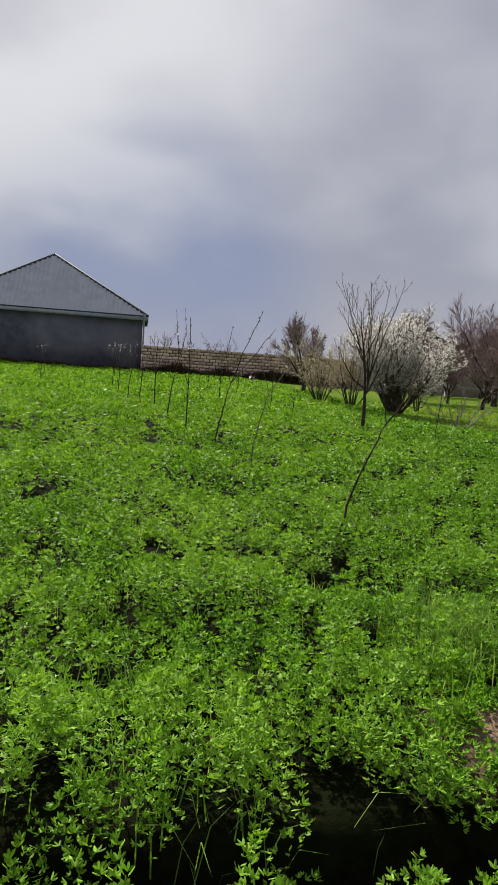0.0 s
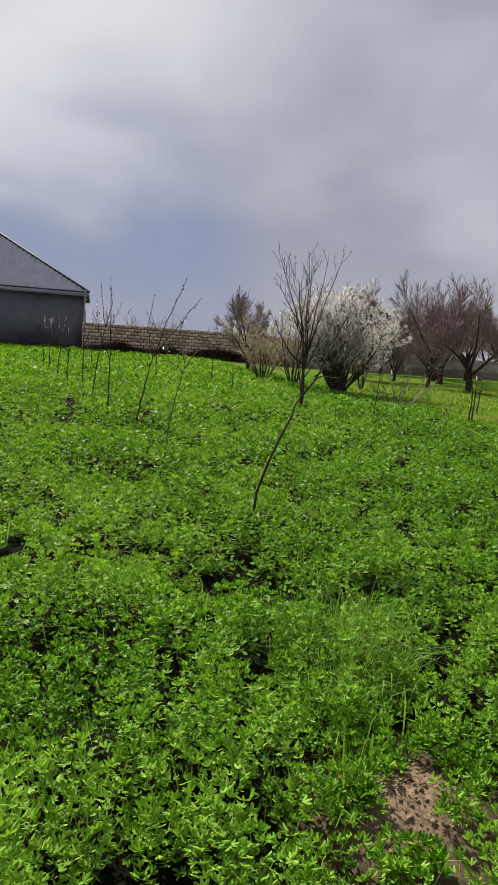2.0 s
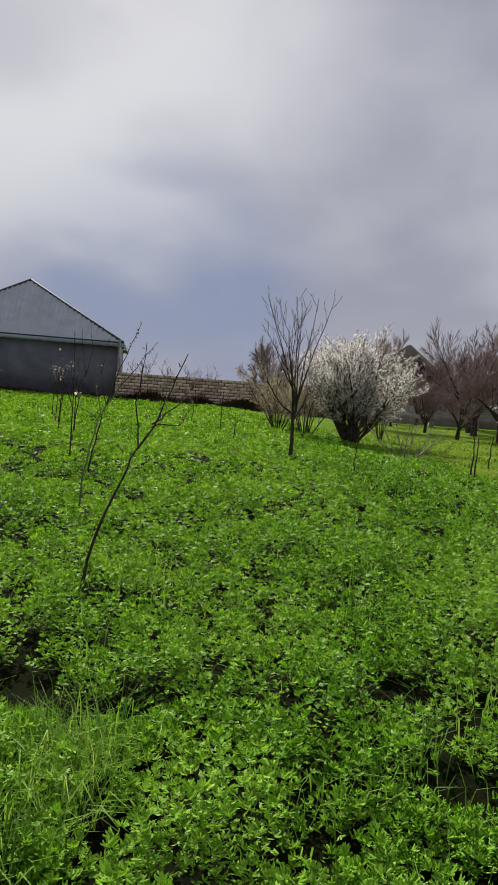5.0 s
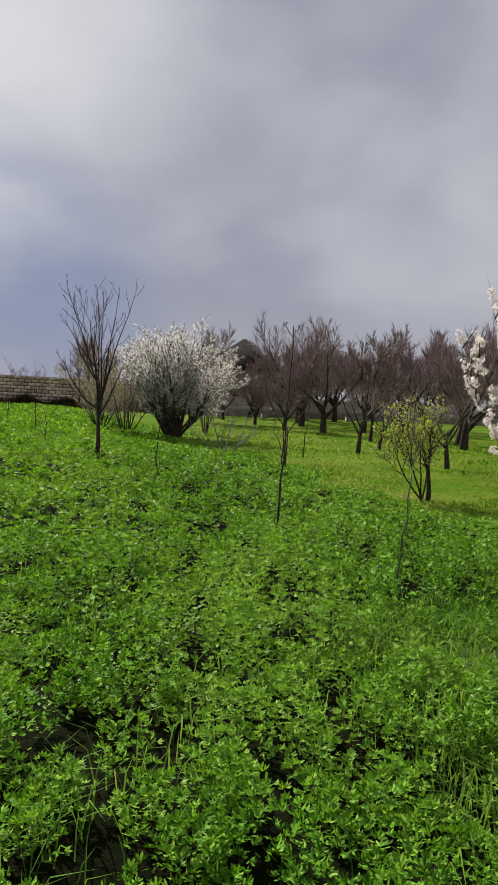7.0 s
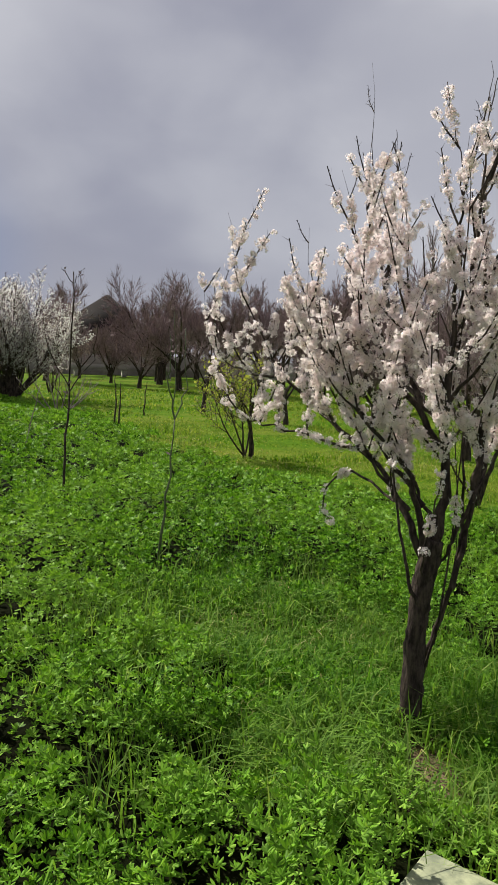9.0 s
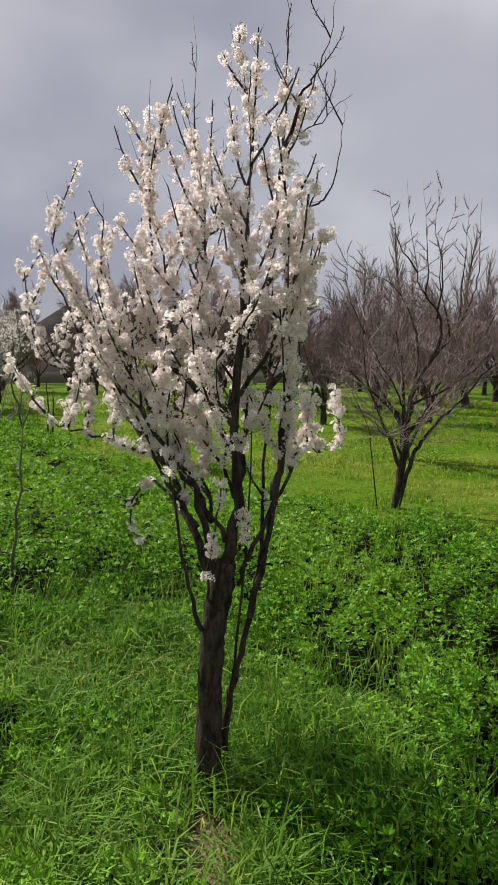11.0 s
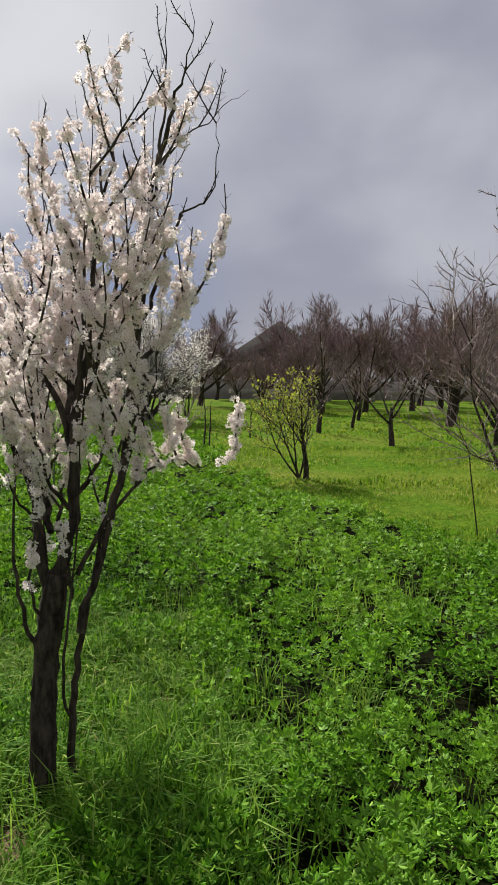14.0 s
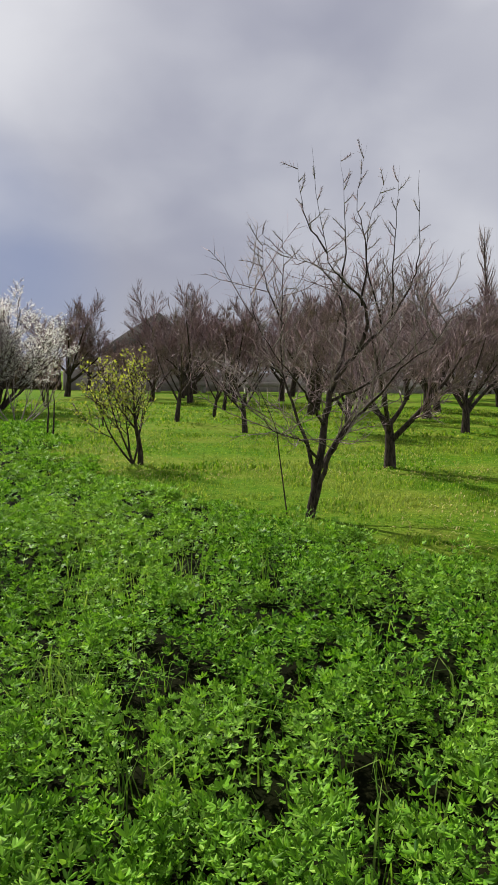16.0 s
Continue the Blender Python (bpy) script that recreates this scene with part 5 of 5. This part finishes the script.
def crop(geo, rs, cx, cy, gap, shoots, leaf, fans, detailed):
    """Alfalfa crowns: each a dome of shoots, with fans of three leaflets crowded towards the tips."""
    k = len(cx)
    high = stand(cx, cy) * rs.uniform(0.66, 1.24, k)
    reach = gap * rs.uniform(0.52, 0.80, k)
    which = np.repeat(np.arange(k), shoots)
    n = len(which)
    rho, phi = np.sqrt(rs.rand(n)), rs.rand(n) * 2 * np.pi
    dx, dy = np.cos(phi) * rho * reach[which], np.sin(phi) * rho * reach[which]
    fx, fy = cx[which] + 0.45 * dx, cy[which] + 0.45 * dy
    ok = ~bare(fx, fy)
    which, rho, dx, dy, fx, fy = which[ok], rho[ok], dx[ok], dy[ok], fx[ok], fy[ok]
    n = len(which)
    tall = np.maximum(high[which] * (1.0 - 0.66 * rho ** 2) * rs.uniform(0.78, 1.12, n), 0.05)
    foot = np.stack([fx, fy, ground_z(fx, fy)], 1)
    stem = np.stack([dx * 0.55, dy * 0.55, tall], 1)
    for q in range(fans):
        tip = q >= fans - 3
        f = rs.uniform(0.93, 1.0, n) if tip else 0.30 + 0.62 * (q + rs.rand(n) * 0.9) / (fans - 3)
        out_dir = turned(rs, n)
        size = leaf * rs.uniform(0.75, 1.25, n) * (1.0 if tip else 0.9)
        p = foot + stem * f[:, None] + out_dir * (size * (rs.uniform(0.05, 0.35, n) if tip else rs.uniform(0.5, 1.2, n)))[:, None]
        pitch = (rs.uniform(0.40, 1.35, n) if tip else rs.uniform(-0.10, 0.95, n))[:, None]
        d0 = out_dir * np.cos(pitch) + np.array([0, 0, 1.0]) * np.sin(pitch)
        side = np.stack([-out_dir[:, 1], out_dir[:, 0], np.zeros(n)], 1)
        roll = rs.normal(0, 0.35, n)[:, None]
        up = np.cross(d0, side) * -1.0
        up /= np.linalg.norm(up, axis=1, keepdims=True)
        side, up = side * np.cos(roll) + up * np.sin(roll), up * np.cos(roll) - side * np.sin(roll)
        L = size[:, None]
        for turn in (-0.75, 0.0, 0.75):
            d = d0 * math.cos(turn) + side * math.sin(turn)
            s = side * math.cos(turn) - d0 * math.sin(turn)
            wide = L * 0.165
            if detailed:
                v = np.stack([p, p + d * L * 0.45 + s * wide + up * wide * 0.45, p + d * L * 0.82 + s * wide * 0.8 + up * wide * 0.3, p + d * L - up * L * 0.06,
                              p + d * L * 0.82 - s * wide * 0.8 + up * wide * 0.3, p + d * L * 0.45 - s * wide + up * wide * 0.45], 1)
                base = np.arange(n)[:, None] * 6
                geo.add(v.reshape(-1, 3), np.concatenate([base + np.array([[0, 3, 2, 1]]), base + np.array([[0, 5, 4, 3]])]))
            else:
                v = np.stack([p, p + d * L * 0.6 + s * wide * 1.1 + up * wide * 0.4, p + d * L, p + d * L * 0.6 - s * wide * 1.1 + up * wide * 0.4], 1)
                geo.add(v.reshape(-1, 3), np.arange(n)[:, None] * 4 + np.arange(4))


def blades(geo, rs, x, y, tall, wide, bend):
    """Grass blades of two bent pieces."""
    n = len(x)
    foot = np.stack([x, y, ground_z(x, y) - 0.01], 1)
    d, L = turned(rs, n), (tall * rs.uniform(0.5, 1.3, n))[:, None]
    s = np.stack([-d[:, 1], d[:, 0], np.zeros(n)], 1) * (wide * rs.uniform(0.7, 1.3, n))[:, None] * 0.5
    b = bend * rs.uniform(0.3, 1.5, n)[:, None]
    mid = foot + d * L * 0.22 * b + (0, 0, 1) * L * 0.62
    tip = foot + d * L * 0.75 * b + (0, 0, 1) * L * np.clip(1.05 - 0.3 * b, 0.4, 1.1)
    v = np.stack([foot - s, foot + s, mid + s * 0.9, mid - s * 0.9, tip], 1).reshape(-1, 3)
    base = np.arange(n)[:, None] * 5
    geo.add(v, base + np.array([[0, 1, 2, 3]]))
    geo.f.append(base + np.array([[3, 2, 4]]) + geo.n - n * 5)


def in_crop(x, y):
    thin = 0.6 * value_noise(x, y, 0.42, 31) + 0.4 * value_noise(x, y, 0.18, 32)
    return (turf_side(x, y) < 0.1) & (verge_off(x, y) + 1.8 * (value_noise(x, y, 0.16, 33) - 0.5) > 0.45) & ~bare(x, y) & ~trodden(x, y) & (thin > 0.10)


rs = np.random.RandomState(7)
field = Geo()
for lo, hi, gap, shoots, leaf, fans, fine_leaf in ((0.8, 1.8, 0.20, 21, 0.0245, 9, True), (1.8, 2.6, 0.20, 21, 0.0255, 9, False), (2.6, 4.0, 0.21, 19, 0.0275, 8, False), (4.0, 6.5, 0.23, 16, 0.033, 7, False),
                                                   (6.5, 11.0, 0.34, 17, 0.046, 6, False), (11.0, 21.0, 0.52, 15, 0.069, 5, False), (21.0, 50.0, 1.0, 14, 0.13, 4, False)):
    x, y = stocks(rs, lo, hi, gap, in_crop)
    crop(field, rs, x, y, gap, shoots, leaf, fans, fine_leaf)
alfalfa = part("alfalfa", field, M_ALFALFA, None, "dense knee-low green alfalfa with three-part leaves")
tagged(alfalfa, category="crop", kind="stuff")

# grass: the verge round the plum tree, tufts in the crop, and longer blades by the gaps
g = Geo()
x, y = sow(rs, 0.9, 6.0, 6500, lambda x, y: verge(x, y) & ~bare(x, y) & (np.hypot(x - 3.6, y - 3.03) > 0.06) & (~trodden(x, y) | (rs.rand(len(x)) < 0.10)))
blades(g, rs, x, y, 0.12 * (0.6 + 0.9 * value_noise(x, y, 0.22, 44)), 0.0066, 1.2)
x, y = sow(rs, 0.9, 6.0, 200, lambda x, y: (value_noise(x, y, 0.5, 41) > 0.62) & (turf_side(x, y) < 0.2) & ~bare(x, y))
blades(g, rs, x, y, 0.24, 0.0055, 0.9)
x, y = sow(rs, 0.9, 6.0, 1500, lambda x, y: (verge_off(x, y) > 1.0) & (verge_off(x, y) < 2.2 + value_noise(x, y, 0.25, 45)) & ~bare(x, y) & ~trodden(x, y) & (rs.rand(len(x)) < 0.7))
blades(g, rs, x, y, 0.17, 0.0060, 1.1)
x, y = sow(rs, 0.9, 5.0, 30, lambda x, y: (turf_side(x, y) < 0.2) & ~bare(x, y))
blades(g, rs, x, y, 0.22, 0.0045, 1.3)
x, y = sow(rs, 0.9, 6.0, 2600, lambda x, y: (((x - 3.98) / 0.26) ** 2 + ((y - 2.82) / 0.45) ** 2 + (value_noise(x, y, 0.2, 42) - 0.5) < 1.0) & (turf_side(x, y) < 0.2))
blades(g, rs, x, y, 0.20, 0.006, 1.1)
x, y = sow(rs, 0.9, 6.0, 1500, lambda x, y: (((x + 0.40 - 0.1 * (y - 2.5)) / 0.30) ** 2 + ((y - 2.5) / 0.65) ** 2 + 1.2 * (value_noise(x, y, 0.25, 43) - 0.5) < 1.0) & ~bare(x, y))
blades(g, rs, x, y, 0.25, 0.0055, 1.0)
grass = part("grass", g, M_GRASS, None, "fresh long green grass among the crop")
tagged(grass, category="grass", kind="stuff")

g = Geo()
for lo, hi, per, tall, wide in ((3.0, 9.0, 1200, 0.036, 0.008), (9.0, 15.0, 420, 0.045, 0.015), (15.0, 30.0, 70, 0.06, 0.035)):
    if hi > 21:
        x, y = rs.uniform(0, 26, 40000), rs.uniform(8, 32, 40000)
        d = from_way(x, y)
        ok = (d > lo) & (d < hi) & (turf_side(x, y) > -0.3) & in_view_plan(x, y)
        x, y = x[ok], y[ok]
    else:
        x, y = sow(rs, lo, hi, per, lambda x, y: turf_side(x, y) > -0.3)
    blades(g, rs, x, y, tall * (0.5 + 1.9 * value_noise(x, y, 0.35 if hi < 12 else 0.9, 46) ** 1.5), wide, 1.3)
turf_ob = part("turf", g, M_LAWN, None, "short rough orchard turf in pale and fresh greens")
tagged(turf_ob, category="grass", kind="stuff")

# bleached stalks lying in the turf and the verge
g = Geo()
x, y = sow(rs, 3.0, 12.0, 75, lambda x, y: (turf_side(x, y) > 0.0) & (value_noise(x, y, 1.6, 61) + 0.5 * value_noise(x, y, 0.5, 62) > 0.72))
blades(g, rs, x, y, 0.05, 0.010, 1.8)
x, y = sow(rs, 0.9, 6.0, 260, lambda x, y: verge(x, y) & (np.hypot(x - 3.57, y - 2.97) > 0.06))
blades(g, rs, x, y, 0.10, 0.004, 1.8)
straw = part("dry_grass", g, M_STRAW, None, "bleached dry grass stalks scattered through the turf")
tagged(straw, category="grass", kind="stuff")

# rough grass of the headland behind the walk and past the field's near edge
g = Geo()
x, y = rs.uniform(-9, 13, 15000), rs.uniform(-8, 6, 15000)
off, along = ditch_off(x, y)
ok = ~in_view_plan(x, y + 0.15) & ~in_view_plan(x, y) & (np.abs(off) > 0.2) & (turf_side(x, y) < 0.3)
blades(g, rs, x[ok], y[ok], 0.11, 0.022, 1.2)
headland = part("headland_grass", g, M_GRASS, None, "rough trodden grass of the field's headland")
tagged(headland, category="grass", kind="stuff")
spots = np.empty(len(ground.data.vertices) * 3, np.float32)
ground.data.vertices.foreach_get("co", spots)
gx1, gy1 = spots[0::3].astype(float), spots[1::3].astype(float)
off, along = ditch_off(gx1, gy1)
behind = 0.95 * (~in_view_plan(gx1, gy1 + 0.15) & ~in_view_plan(gx1, gy1) & (np.abs(off) > 0.22) & (gy1 < 8))
green_part = np.maximum(turf.ravel(), behind)
ground.data.attributes["turf"].data.foreach_set("value", green_part.astype(np.float32))

# dry weeds along the foot of the walls
g = Geo()
s = rs.rand(5200)
x, y = WALL_A[0] + (WALL_B - WALL_A)[0] * s, WALL_A[1] + (WALL_B - WALL_A)[1] * s - rs.uniform(0.15, 0.6, 5200)
blades(g, rs, x, y, 0.75 * (0.35 + value_noise(x, y, 1.1, 51)), 0.05, 0.9)
u = rs.uniform(0, WIDE, 3200)
x, y = HOUSE[0] + HU[0] * u, HOUSE[1] + HU[1] * u - rs.uniform(0.1, 0.5, 3200)
blades(g, rs, x, y, 0.40 * (0.3 + value_noise(x, y, 0.9, 52)), 0.05, 0.9)
weeds = part("dry_weeds", g, M_WEED, None, "dark dry weeds along the foot of the wall")
tagged(weeds, category="weeds", kind="stuff")

# clods on the bare mound
g = Geo()
clod_n = 520
cy = MOUND[1] + rs.normal(0, 0.17, clod_n)
cx = MOUND[0] + 0.25 * (cy - MOUND[1]) + rs.normal(0, 0.10, clod_n)
cz = ground_z(cx, cy)
for a, b, c in zip(cx, cy, cz):
    q = rs.normal(size=(6, 3)) * 0.25 + np.array([(1, 0, 0), (-1, 0, 0), (0, 1, 0), (0, -1, 0), (0, 0, 1), (0, 0, -1)])
    g.add(q * (0.002 + 0.011 * rs.rand() ** 6) + (a, b, c), [(0, 2, 4), (2, 1, 4), (1, 3, 4), (3, 0, 4), (2, 0, 5), (1, 2, 5), (3, 1, 5), (0, 3, 5)])
clods = part("clods", g, M_CRUMB, None, "crumbled brown clods of dry earth")
tagged(clods, category="soil", kind="stuff")

# ---- blocks of the boundary wall, the stretch nearest the house one by one ----
blk = Geo()
blk.box((-BLOCK / 2 + 0.017, -0.115, 0.016), (BLOCK / 2 - 0.017, 0.115, COURSE - 0.016), wall_turn)
block_mesh = blk.mesh("block")
half = Geo()
half.box((-BLOCK / 4 + 0.017, -0.115, 0.016), (BLOCK / 4 - 0.017, 0.115, COURSE - 0.016), wall_turn)
half_mesh = half.mesh("block")
singles = 0
rest = Geo()
courses = int(WALL_TOP / COURSE) + 1
for c in range(courses):
    z = WALL_TOP - (c + 1) * COURSE
    s = BLOCK * (0.5 if c % 2 else 0.25)
    while s < wall_len - BLOCK * 0.5:
        is_half = s < BLOCK * 0.3
        p = WALL_A + wall_dir * s
        jog = rs.uniform(-0.008, 0.008)
        if singles < 300 and z > -0.1 and s < 13.2:
            ob = part("block", half_mesh if is_half else block_mesh, M_BLOCK, wall)
            ob.location = (p[0], p[1] + jog, z)
            singles += 1
        else:
            h = BLOCK / (4 if is_half else 2) - 0.012
            rest.box((-h, -0.115, 0.016), (h, 0.115, COURSE - 0.016), wall_turn, (p[0], p[1] + jog, z))
        s += BLOCK * 0.75 if is_half else BLOCK
tagged(part("blocks", rest, M_BLOCK, wall), kind="stuff")
